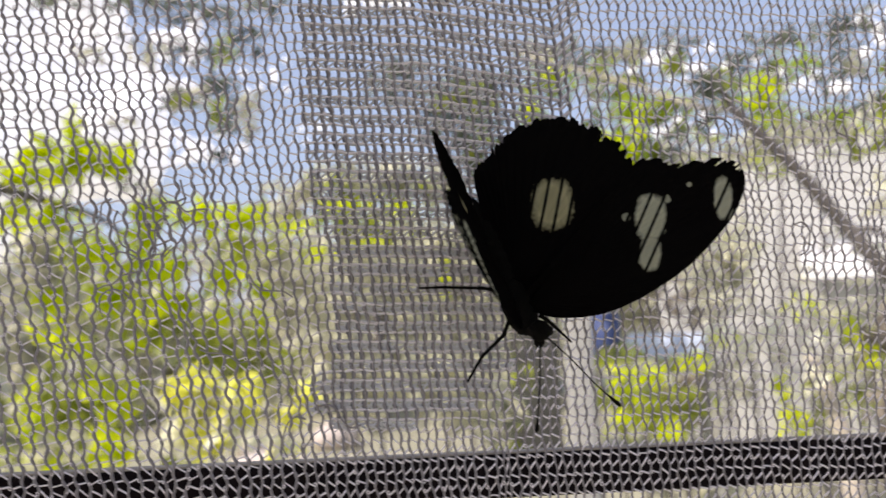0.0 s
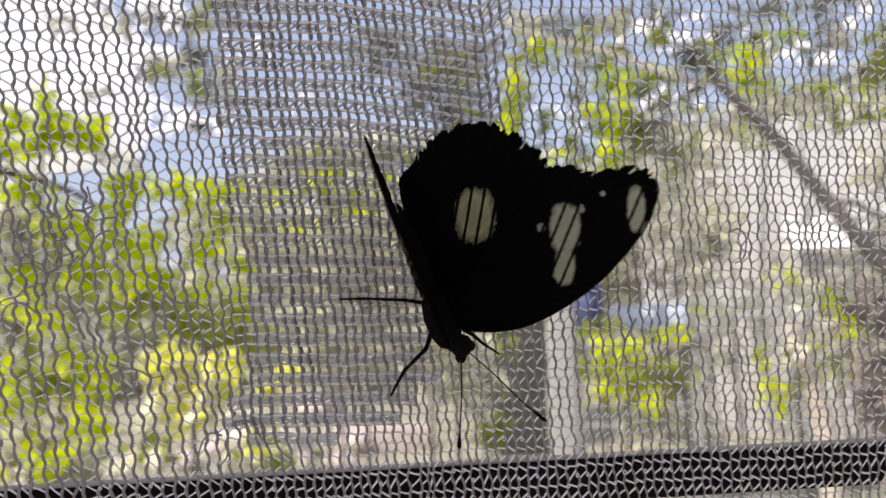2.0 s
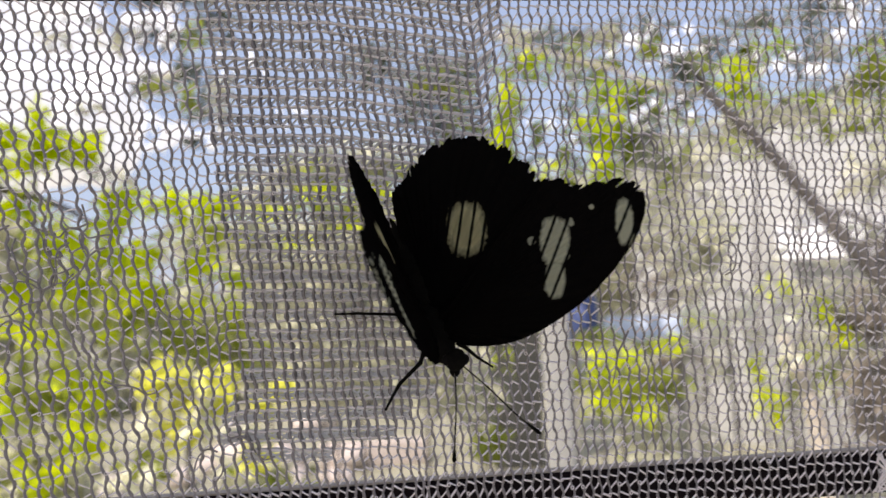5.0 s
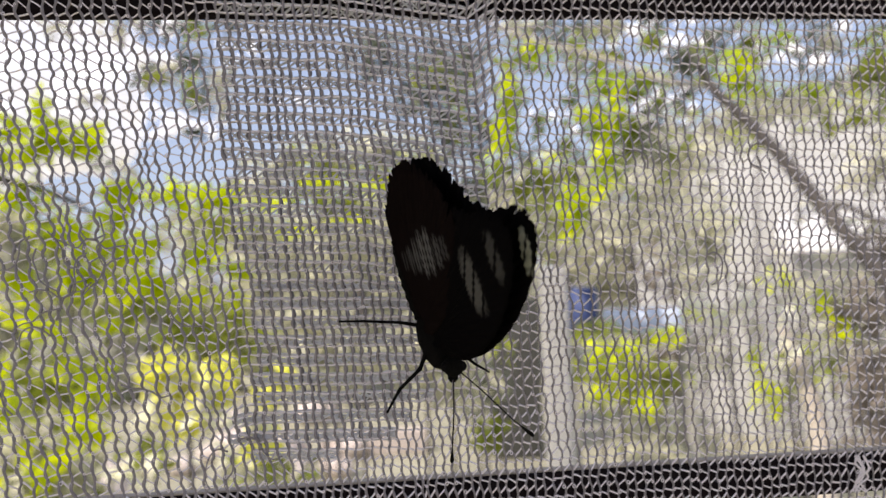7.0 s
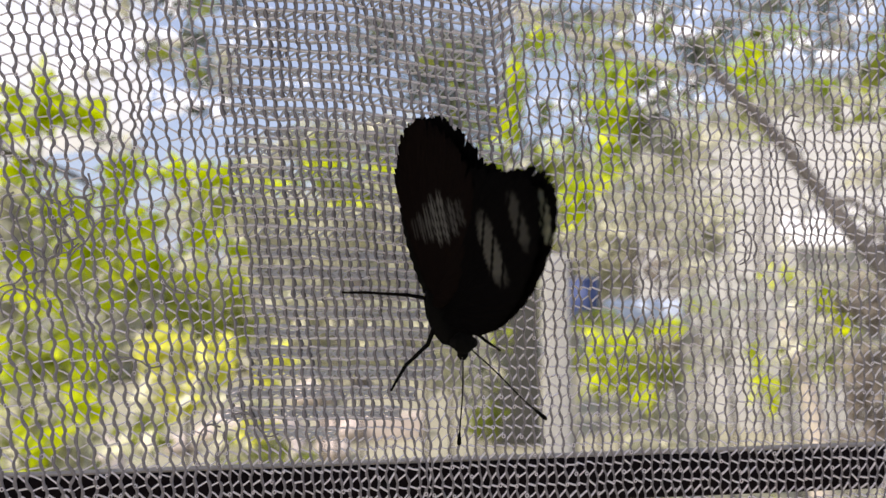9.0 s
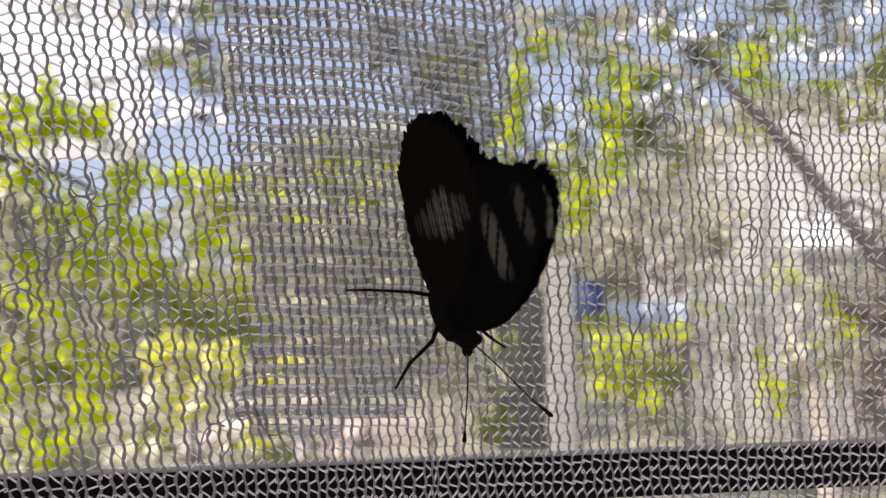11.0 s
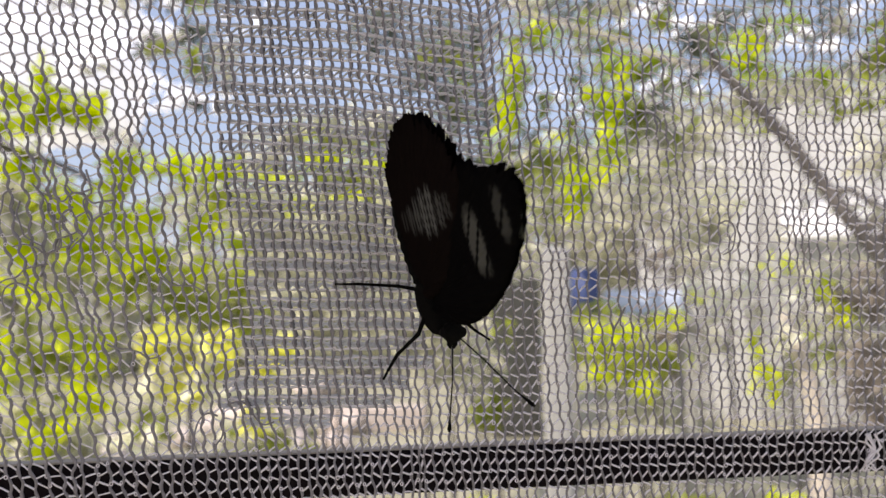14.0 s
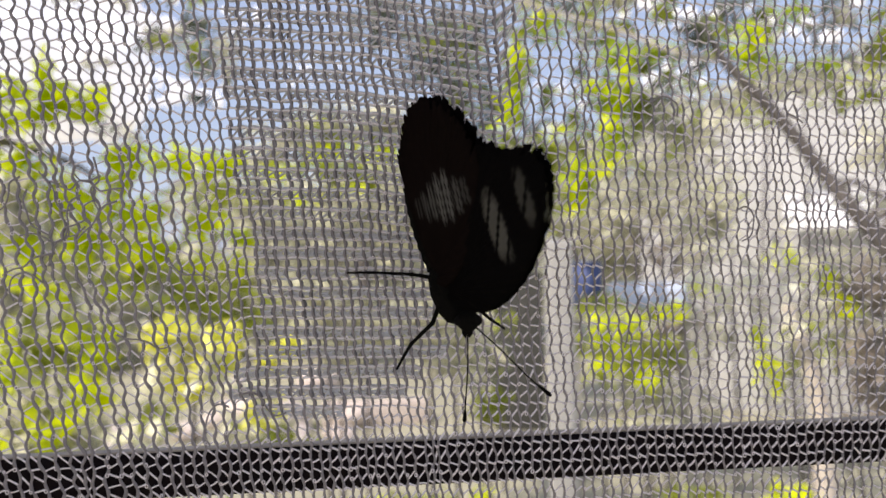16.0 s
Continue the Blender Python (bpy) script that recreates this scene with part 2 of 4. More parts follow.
WEATHERED = material("weathered_wood", (0.36, 0.35, 0.31), 0.85, 0.3, 6, 90, bump=0.4, depth=0.003)
# for the added roof; pale so that its underside bounces light onto the netting
ROOF = material("roof_sheet", (0.82, 0.81, 0.80), 0.8, 0.2, 4, 60, bump=0.2)


# ---- building helpers ----
def mesh_of(name, verts, faces, mat, smooth=True):
    me = bpy.data.meshes.new(name)
    v, f = np.asarray(verts, np.float32), np.asarray(faces, np.int32)
    me.vertices.add(len(v))
    me.vertices.foreach_set("co", v.ravel())
    me.loops.add(f.size)
    me.loops.foreach_set("vertex_index", f.ravel())
    me.polygons.add(len(f))
    me.polygons.foreach_set("loop_start", np.arange(0, f.size, f.shape[1], dtype=np.int32))
    me.polygons.foreach_set("loop_total", np.full(len(f), f.shape[1], np.int32))
    me.polygons.foreach_set("use_smooth", np.full(len(f), smooth))
    me.update(calc_edges=True)
    me.validate()
    me.materials.append(mat)
    return me


def tubes(paths, radii, sides=6):
    """Vertices and quads of round yarns along many paths at once: paths (n, m, 3), radii (n, m)."""
    p, r = np.asarray(paths, float), np.asarray(radii, float)
    n, m, _ = p.shape
    d = np.gradient(p, axis=1)
    d /= np.linalg.norm(d, axis=2, keepdims=True) + 1e-12
    ref = np.where(np.abs(d[..., 1:2]) > 0.9, np.array([1.0, 0, 0]), np.array([0, 1.0, 0]))
    a = np.cross(d, ref)
    a /= np.linalg.norm(a, axis=2, keepdims=True) + 1e-12
    b = np.cross(d, a)
    w = np.arange(sides) * 2 * np.pi / sides
    ring = p[:, :, None] + r[:, :, None, None] * (np.cos(w)[:, None] * a[:, :, None] + np.sin(w)[:, None] * b[:, :, None])
    idx = np.arange(n * m * sides).reshape(n, m, sides)
    nxt = np.roll(idx, -1, axis=2)
    quads = np.stack([idx[:, :-1], nxt[:, :-1], nxt[:, 1:], idx[:, 1:]], -1).reshape(-1, 4)
    return ring.reshape(-1, 3), quads


def part(name, bm, mat, parent, label=""):
    """One mesh object, in the space of its parent."""
    me = bpy.data.meshes.new(name)
    bm.normal_update()
    bm.to_mesh(me)
    bm.free()
    me.materials.append(mat)
    me.polygons.foreach_set("use_smooth", np.full(len(me.polygons), True))
    return hold(name, me, parent, label)


def hold(name, me, parent, label=""):
    ob = new(name, me)
    ob.parent = parent
    return tagged(ob, label)


def box(x0, x1, y0, y1, z0, z1, bevel=0.0):
    bm = bmesh.new()
    m = Matrix.LocRotScale(((x0 + x1) / 2, (y0 + y1) / 2, (z0 + z1) / 2), None, (x1 - x0, y1 - y0, z1 - z0))
    bmesh.ops.create_cube(bm, size=1, matrix=m)
    if bevel:
        bmesh.ops.bevel(bm, geom=bm.edges[:], offset=bevel, segments=3, affect="EDGES", profile=0.5)
    return bm


def blob(places, sides=14):
    """A rounded body along a line: rows of (place, radius across, radius up)."""
    bm = bmesh.new()
    rings = []
    ps = [Vector(p) for p, *_ in places]
    for i, (p, ra, rb) in enumerate(places):
        d = (ps[min(i + 1, len(ps) - 1)] - ps[max(i - 1, 0)]).normalized()
        a = d.cross(Vector((0, 0, 1)) if abs(d.z) < 0.9 else Vector((0, 1, 0))).normalized()
        b = a.cross(d)
        rings.append([bm.verts.new(Vector(p) + ra * math.cos(w) * a + rb * math.sin(w) * b) for w in (2 * math.pi * k / sides for k in range(sides))])
    for r, s in zip(rings, rings[1:]):
        for k in range(sides):
            bm.faces.new((r[k], r[(k + 1) % sides], s[(k + 1) % sides], s[k]))
    bm.faces.new(rings[0][::-1])
    bm.faces.new(rings[-1])
    bmesh.ops.recalc_face_normals(bm, faces=bm.faces[:])
    return bm


def smooth_line(points, steps=8):
    """A curve through the points (Catmull-Rom)."""
    p = [Vector(v) for v in points]
    p = [2 * p[0] - p[1], *p, 2 * p[-1] - p[-2]]
    out = []
    for i in range(1, len(p) - 2):
        for k in range(steps):
            t = k / steps
            out.append(0.5 * (2 * p[i] + (p[i + 1] - p[i - 1]) * t + (2 * p[i - 1] - 5 * p[i] + 4 * p[i + 1] - p[i + 2]) * t * t + (3 * p[i] - p[i - 1] - 3 * p[i + 1] + p[i + 2]) * t**3))
    return out + [p[-2]]


def tube(points, r0, r1, sides=7, steps=6, knots=()):
    line = smooth_line(points, steps)
    n = len(line) - 1
    return blob([(q, *(2 * [r0 + (r1 - r0) * i / n]))[:3] for i, q in enumerate(line)], sides)


# ---- large structure ----


def build_ground():
    bm = bmesh.new()
    bmesh.ops.create_grid(bm, x_segments=120, y_segments=120, size=60)
    for v in bm.verts:
        v.co.z = 0.05 * noise.noise(v.co * 0.35) - 0.03
        k = max(abs(v.co.x), abs(v.co.y))
        if k > 59:
            v.co.x *= 30
            v.co.y *= 30
    ob = part("ground", bm, GROUND, None)
    return tagged(ob, "dry sunlit ground with patchy grass", "ground", kind="structure")


build_ground()
# unseen roof and posts, added to keep the sun off the netting
roof = part("shade_roof", box(-1.5, 1.5, -1.5, 0.08, 2.35, 2.41), ROOF, None)
tagged(roof, "unseen sheet roof added to shade the netting", "roof", kind="structure")
for px, py in ((-1.44, -1.44), (1.44, -1.44), (-1.44, 0.04), (1.44, 0.04)):
    tagged(part("unseen_roof_post", box(px - 0.03, px + 0.03, py - 0.03, py + 0.03, -0.05, 2.352, 0.004), ROOF, None), "unseen square post carrying the added roof", "post", "roof posts", "structure")
# unseen wall added behind the viewer, white to bounce light onto the netting
back = part("bounce_wall", box(-6, 6, -5.6, -5.5, -0.05, 2.6), WHITE, None)
tagged(back, "unseen pale wall added to close the yard", "wall", kind="structure")

# painted steel bars right behind the netting
BAR_Y0, BAR_Y1 = 0.0035, 0.0068
frame_root = tagged(new("support_frame"), "black painted thin steel bars behind the netting", "frame")
frame_root.location = (0, 0.00515, 1.5)
in_frame = Matrix.Translation((0, -0.00515, -1.5))


def bar(x0, x1, z0, z1):
    bm = box(x0, x1, BAR_Y0, BAR_Y1, 1.5 + z0, 1.5 + z1, 0.0012)
    bmesh.ops.transform(bm, matrix=in_frame, verts=bm.verts)
    return part("bar", bm, BLACK_BAR, frame_root)


bar(-0.6, 0.6, 0.0556, 0.0630)
bar(-0.6, 0.6, -0.0354, -0.0279)
bar(-0.0860, -0.0799, -0.0277, 0.0554)
bar(-0.0860, -0.0799, 0.0632, 0.8)
bar(-0.0860, -0.0799, -1.5, -0.0356)
# thin strip that makes the lower bar's top face paler
top_strip = box(-0.0795, 0.6, BAR_Y0 + 0.0008, BAR_Y1 - 0.0003, 1.5 - 0.02795, 1.5 - 0.0276, 0.0001)
bmesh.ops.transform(top_strip, matrix=in_frame, verts=top_strip.verts)
part("bar_top_strip", top_strip, PALE_STRIP, frame_root, "thin pale strip along the top of the bar")

# ---- netting ----
COURSE = 0.0016
FAN, LEAN = 0.8, 0.075  # the chains spread upwards and lean


def sag(x, z, seed, size=0.006, amount=0.0004):
    """A slow sideways, outward and lengthwise wander of the yarns."""
    shape = np.shape(x)
    flat = [noise.noise_vector((a / size + seed, seed * 1.7, b / size)) + 0.5 * noise.noise_vector((a / size * 3 + 9, seed, b / size * 3)) for a, b in zip(np.ravel(x), np.ravel(z))]
    return amount * np.array(flat).reshape(*shape, 3)


# places where the yarns are drawn together: x, z in millimetres round the middle, reach across and along, pull
PULLS = [(-51, 16, 3.0, 6.0, 0.55), (-45, 9, 3.5, 3.0, 0.5), (-40, 20, 2.5, 7.0, 0.45), (-54, 3, 4.0, 4.0, 0.45), (-47, -4, 2.5, 5.0, 0.5), (-36, 30, 2.2, 6.0, 0.4), (-58, 34, 2.5, 8.0, 0.45),
         (-30, -16, 3.0, 3.0, 0.5), (-24, -18, 2.5, 3.5, 0.45), (-66, -8, 3.0, 7.0, 0.45), (34, 30, 2.4, 8.0, 0.4), (52, 14, 2.2, 9.0, 0.4), (44, -8, 2.4, 6.0, 0.35), (66, 24, 2.5, 7.0, 0.4), (30, 4, 2.0, 6.0, 0.35), (60, -14, 2.5, 6.0, 0.35), (73, 6, 3.0, 8.0, 0.4), (3.0, -30, 1.6, 6.0, 0.55), (-53, -33, 2.2, 6.0, 0.5)]


def pull(x, z):
    px, pz = np.zeros(x.shape), np.zeros(x.shape)
    for cx, cz, rx, rz, k in PULLS:
        dx, dz = x * 1000 - cx, (z - 1.5) * 1000 - cz
        w = k * np.exp(-((dx / rx) ** 2 + (dz / rz) ** 2) / 2)
        px -= w * dx / 1000
        pz -= 0.25 * w * dz / 1000
    return px, pz


def chain_places():
    """Where the chains stand: the knit is drawn closer towards one side."""
    xs = [-0.124]
    while xs[-1] < 0.128:
        xs.append(xs[-1] + 0.001 * float(np.interp(xs[-1], (-0.118, -0.06, -0.04, -0.024, -0.01, 0.01, 0.025, 0.06, 0.122), (2.15, 2.02, 1.92, 1.62, 1.52, 1.53, 1.68, 1.70, 1.62))))
    return np.array(xs)


TORN = [(-17.4, 0.4, 0.9)]  # x, z and reach in millimetres of places where links are torn
PLACES = chain_places()
PLACES = PLACES[(PLACES > -0.122) & (PLACES < 0.126)]
DRIFT = np.cumsum(np.random.RandomState(31).normal(0, 1, len(PLACES)) * np.where(np.abs(PLACES + 0.004) < 0.027, 0.00003, 0.00008)) - 0.00001 * np.arange(len(PLACES))


def knit(root, x0, x1, z0, z1, y, seed, inside=None, swing=0.00017, thick=0.00022, thin=0.000155, banded=False, chain=None):
    """Knitted netting: wavy upright chains as single yarns, and the slanting links between them."""
    picked = (PLACES > x0) & (PLACES < x1)
    xs = PLACES[picked]
    cols, rows = len(xs), int((z1 - z0) / COURSE)
    zs = z0 + COURSE * np.arange(rows)
    X, Z = np.meshgrid(xs, zs, indexing="ij")
    D = sag(X, Z, 3.1)
    rnd = np.random.RandomState(int(seed * 10))
    drift = DRIFT[picked][:, None] - 0.000015 * rnd.uniform(0, 1, (cols, 1))
    # where the two pieces overlap the rows hang towards one side
    over = np.clip((X + 0.028) / 0.004, 0, 1) * np.clip((0.024 - X) / 0.004, 0, 1) * np.clip((Z - 1.477) / 0.003, 0, 1) * np.clip((Z - 1.5 + 1.2 * np.maximum(0, 0.012 - X) - 0.9 * (X - 0.012)) / 0.006, 0, 1)
    high = over * np.clip((Z - 1.504) / 0.006, 0, 1)
    Z = Z + drift - high * 0.11 * np.maximum(0, X + 0.004) - over * 0.03 * X
    slack = np.interp(X, (-0.1, -0.04, -0.025), (1.45, 1.35, 1.0))  # the knit hangs looser beside the overlap
    swings = swing * slack * rnd.uniform(0.6, 1.4, X.shape)
    PX, PZ = pull(X, Z)
    NX = X + PX + D[..., 0] + FAN * (X - 0.01) * (Z - 1.5) - LEAN * (Z - 1.5) + rnd.normal(0, 0.00006, X.shape) * slack ** 2
    NZ = Z + PZ + D[..., 2] * 0.5 + rnd.normal(0, 0.00008, X.shape) * slack ** 2
    NY = y + D[..., 1] * 0.8
    if banded:  # the second piece is a little larger, and lies almost in step with the first
        NX, NZ = -0.002 + (NX + 0.002) * 1.0101 + rnd.normal(0, 0.00008, (cols, 1)), 1.504 + (NZ - 1.504) * 1.0101

    def along(c, f):
        """Places on a chain: it bows to and fro between the rows, towards where two links meet."""
        f = np.asarray(f, float)
        i = np.clip(np.floor(f).astype(int), 0, rows - 2)
        w = f - i
        bow = swings[c, i] * np.sin(np.pi * f)
        return np.stack([NX[c, i] * (1 - w) + NX[c, i + 1] * w + bow, NY[c, i] * (1 - w) + NY[c, i + 1] * w, NZ[c, i] * (1 - w) + NZ[c, i + 1] * w], -1)

    keep = np.ones(X.shape, bool) if inside is None else np.array([[inside(a, b) for a, b in zip(ra, rb)] for ra, rb in zip(NX, NZ)])
    sub = 5
    for c in range(cols):
        runs, start = [], None
        for r in range(rows + 1):
            ok = r < rows and keep[c, r]
            if ok and start is None:
                start = r
            if not ok and start is not None:
                if r - start > 2:
                    runs.append((start, r))
                start = None
        for s, e in runs:
            f = np.linspace(s, e - 1, (e - 1 - s) * sub + 1)
            line = along(c, f)
            rad = thick * float(np.interp(xs[c], (-0.1, -0.04, -0.025, 0.0, 0.12), (1.22, 1.18, 1.01, 0.97, 0.78))) * (1 + 0.16 * np.cos(2 * np.pi * f + c)) * (1 + 0.12 * np.sin(f * 2.1 + c))
            v, q = tubes(line[None], rad[None], 6)
            hold("yarn", mesh_of("yarn", v - np.array(root.location), q, chain or CHAIN), root)
    # links
    paths, rads = [], []
    for c in range(cols - 1):
        for r in range(rows):
            if not (keep[c, r] and keep[c + 1, r]):
                continue
            up = 1 if r % 2 else -1
            bias = float(np.interp(xs[c], (-0.06, -0.025, 0.0), (-0.22, -0.1, 0.0)))
            if not banded:
                rows_of = [(0.40 + bias if up > 0 else bias - 0.18, 0.0)]
            elif up > 0:
                rows_of = [(0.03, 0.06)]
            else:  # every other row is doubled, and slanting links fill the cells below it
                rows_of = [(0.04, 0.09), (-0.04, -0.09), (0.42, 0.5)]
                if rnd.rand() < (0.45 if zs[r] > 1.51 else 0.9):
                    rows_of.append((-0.36, 0.55))
                if zs[r] < 1.512:
                    rows_of += [(0.05, 0.42)] + [(-0.1, 0.75)] * (rnd.rand() < 0.6)
            for tilt, low in rows_of:
                tilt = tilt * rnd.uniform(0.75, 1.25) * (1 if banded else 1 - 0.85 * over[c, r]) + rnd.normal(0, 0.05)
                a, b = along(c, r - tilt - low), along(c + 1, r + tilt - low)
                if np.hypot(*(b - a)[[0, 2]]) > 0.0045:
                    continue
                mid = (a + b) / 2 + np.array([0, rnd.uniform(-1, 1) * 0.0001, rnd.normal(0, 0.00005)])
                if any(math.hypot(mid[0] * 1000 - tx, (mid[2] - 1.5) * 1000 - tz) < tr for tx, tz, tr in TORN):
                    continue
                paths.append([a, a * 0.6 + mid * 0.4 + (0, 0.00005, 0), mid, b * 0.6 + mid * 0.4, b])
                rads.append(thin * rnd.uniform(0.8, 1.2) * (0.92 if xs[c] < -0.03 else 1.0))
    paths = np.array(paths)
    v, q = tubes(paths, np.repeat(np.array(rads)[:, None], 5, 1), 5)
    hold("cross_yarn", mesh_of("cross_yarn", v - np.array(root.location), q, PATCH_LINK if banded else LINK), root)["kind"] = "stuff"
    # little slack loops where links meet a chain
    loops, lr = [], []
    w = np.linspace(0, 2 * np.pi, 9)
    for c in range(cols):
        for r in range(rows):
            if keep[c, r] and rnd.rand() < 0.22:
                s, k = (1 if rnd.rand() < 0.5 else -1), rnd.uniform(0.00014, 0.00026)
                loops.append(np.stack([NX[c, r] + 0.6 * s * (k + 0.0001) + k * np.cos(w), NY[c, r] - 0.0002 + 0 * w, NZ[c, r] + k * 1.2 * np.sin(w)], -1))
                lr.append(np.full(9, 0.00009))
    v, q = tubes(np.array(loops), np.array(lr), 4)
    hold("slack_loop", mesh_of("slack_loop", v - np.array(root.location), q, PATCH_LINK if banded else LINK), root)["kind"] = "stuff"


net = tagged(new("netting"), "grey knitted shade netting stretched across the opening", "netting")
net.location = (0, 0, 1.5)
knit(net, -0.122, 0.126, 1.432, 1.588, 0.0, 3.1)
rt = random.Random(12)
for sx, sz in ((-50, 12), (-49, 14), (-51, 9), (-47, 20), (-46, 17), (-53, 5), (-54, 3), (-52, 7), (-26, -19.5), (-25, -18), (-27, -20), (-55, 0.5), (-42.7, 15), (-43.5, 13), (-58, 17), (-57, 15), (-36, 4), (-61, -12), (-44, -8), (48, 26), (58, 10), (41, -4), (70, 30)):
    x, z, pts = sx, sz, []
    a = rt.uniform(0, 6.3)
    for _ in range(6):
        pts.append(Vector((x / 1000, -0.0003 + rt.uniform(-0.0004, 0.0001), z / 1000)))
        a += rt.uniform(-1.1, 1.1)
        x, z = x + 1.7 * math.cos(a), z + 1.9 * math.sin(a)
    part("loose_thread", tube(pts, 0.00017, 0.00012, 6, 6), CHAIN, net)

# a pale shred of torn yarn caught on the lower bar
for k in range(5):
    a = rt.uniform(0, 6.3)
    pts = [Vector(((84.9 + rt.uniform(-0.8, 0.8) + 0.9 * math.sin(i * 1.3 + a)) / 1000, -0.0005 - 0.0001 * k, (-30.4 + 3.2 - i * 1.3) / 1000)) for i in range(6)]
    part("loose_thread", tube(pts, 0.00022, 0.00016, 6, 6), LINK, net, "pale shred of torn yarn")

# second piece of netting that overlaps the first
PATCH = [(-28.6, 88), (-28, 49), (-27.5, 36), (-25.9, 19), (-23.4, 7), (-21.8, -5), (-25.4, -12), (-27.3, -19), (-19.3, -22), (1.5, -20), (7.2, -14), (8.2, -6), (15.9, 7), (19, 23), (20.2, 37), (21.8, 50), (23, 88)]


def in_patch(x, z):
    x, z, inside = x * 1000, (z - 1.5) * 1000, False
    x += (0.9 if z > 0 else 3.0) * noise.noise((x * 0.3, 0, z * 0.3))
    for (xa, za), (xb, zb) in zip(PATCH, PATCH[1:] + PATCH[:1]):
        if (za > z) != (zb > z) and x < (xb - xa) * (z - za) / (zb - za) + xa:
            inside = not inside
    return inside


patch = tagged(new("netting_patch"), "overlapping second piece of grey knitted shade netting", "netting")
patch.location = (0, 0.0014, 1.5)
knit(patch, -0.0335, 0.032, 1.4704, 1.588, 0.0012, 7.7, in_patch, swing=0.00014, thick=0.00031, thin=0.0002, banded=True, chain=PATCH_CHAIN)


# ---- butterfly ----
A = Vector((0.3056, -0.2475, -0.9194))
D = Vector((-0.0781, -0.9689, 0.2348))
A.normalize()
D = (D - A * D.dot(A)).normalized()
E = D.cross(A)
butterfly = tagged(new("butterfly"), "black butterfly with cream spots and frayed wings on the netting", "butterfly")
BASE = Vector((0.00795, -0.0065, 1.4974))
butterfly.matrix_world = Matrix(((A.x, E.x, D.x, BASE.x), (A.y, E.y, D.y, BASE.y), (A.z, E.z, D.z, BASE.z), (0, 0, 0, 1)))
TO_BODY = butterfly.matrix_world.inverted()


def local(x, y, z):
    """A place in the world, in millimetres round the height 1.5 m, in the butterfly's own space."""
    return TO_BODY @ Vector((x / 1000, y / 1000, 1.5 + z / 1000))


FORE = [(0.5, 0), (3.4, 3.5), (5.6, 9), (6.3, 14), (5.9, 20), (4.6, 26), (1.6, 32.8), (-1.2, 36.2), (-3.4, 37.5), (-5.6, 37.5), (-7.3, 36.0), (-8.5, 33.5), (-9.8, 30.2), (-12.2, 27.4), (-12.8, 25), (-9.5, 17), (-5, 7), (-2, 0)]
HIND = [(-1.5, 0), (-1.5, 6), (-3.0, 13), (-7.2, 20), (-11.0, 25.0), (-14.6, 25.7), (-17.8, 24.6), (-20.5, 23), (-24.0, 20.0), (-26.3, 16.3), (-27.2, 11.4), (-26.6, 7.4), (-25.3, 4.7), (-24.6, 2.0), (-21.9, 0.8), (-15.5, -0.2), (-7.7, -0.4)]
FORE_SPOTS = [(-4.2, 23.2, 3.3, 2.1, -28, 1.0), (0.6, 20.9, 2.5, 1.5, -30, 0.9), (-1.8, 33.5, 2.9, 1.15, -22, 0.9), (-6.0, 20.0, 0.6, 0.6, 0, 0.45), (-5.6, 26.6, 0.6, 0.5, 0, 0.5), (-6.0, 30.3, 0.35, 0.35, 0, 0.6)]
HIND_SPOTS = [(-12.5, 11.4, 3.6, 3.1, -19, 1.0)]
FORE_BANDS = [(-2.3, 23.6, 4.3, 2.1, -6, 0.13), (-2.6, 32.0, 3.2, 1.4, -8, 0.07)]
HIND_BANDS = [(-14.1, 3.6, 1.6, 1.1, -19, 0.036), (-13.2, 6.4, 2.2, 1.2, -19, 0.065), (-12.7, 9.2, 2.6, 1.2, -19, 0.101), (-12.0, 11.9, 3.3, 1.2, -19, 0.151), (-11.4, 14.6, 3.4, 1.2, -19, 0.144), (-10.2, 17.2, 2.4, 1.1, -19, 0.086), (-9.8, 19.6, 1.8, 1.0, -19, 0.05)]
DARK = (0.004, 0.0035, 0.0035)
FORE_UP = wing_material("forewing_upper_side", FORE_SPOTS, DARK, (0.72, 0.72, 0.56), 131, 1.9, 3.2)
FORE_LOW = wing_material("forewing_under_side", FORE_BANDS, (0.004, 0.0035, 0.0035), (0.60, 0.57, 0.50), 131, 2.5, 2.0)
HIND_UP = wing_material("hindwing_upper_side", HIND_SPOTS, DARK, (0.76, 0.70, 0.43), -36, 2.2, 2.2)
HIND_LOW = wing_material("hindwing_under_side", HIND_BANDS, (0.007, 0.0047, 0.0042), (0.60, 0.59, 0.56), -22, 1.1, 2.0)


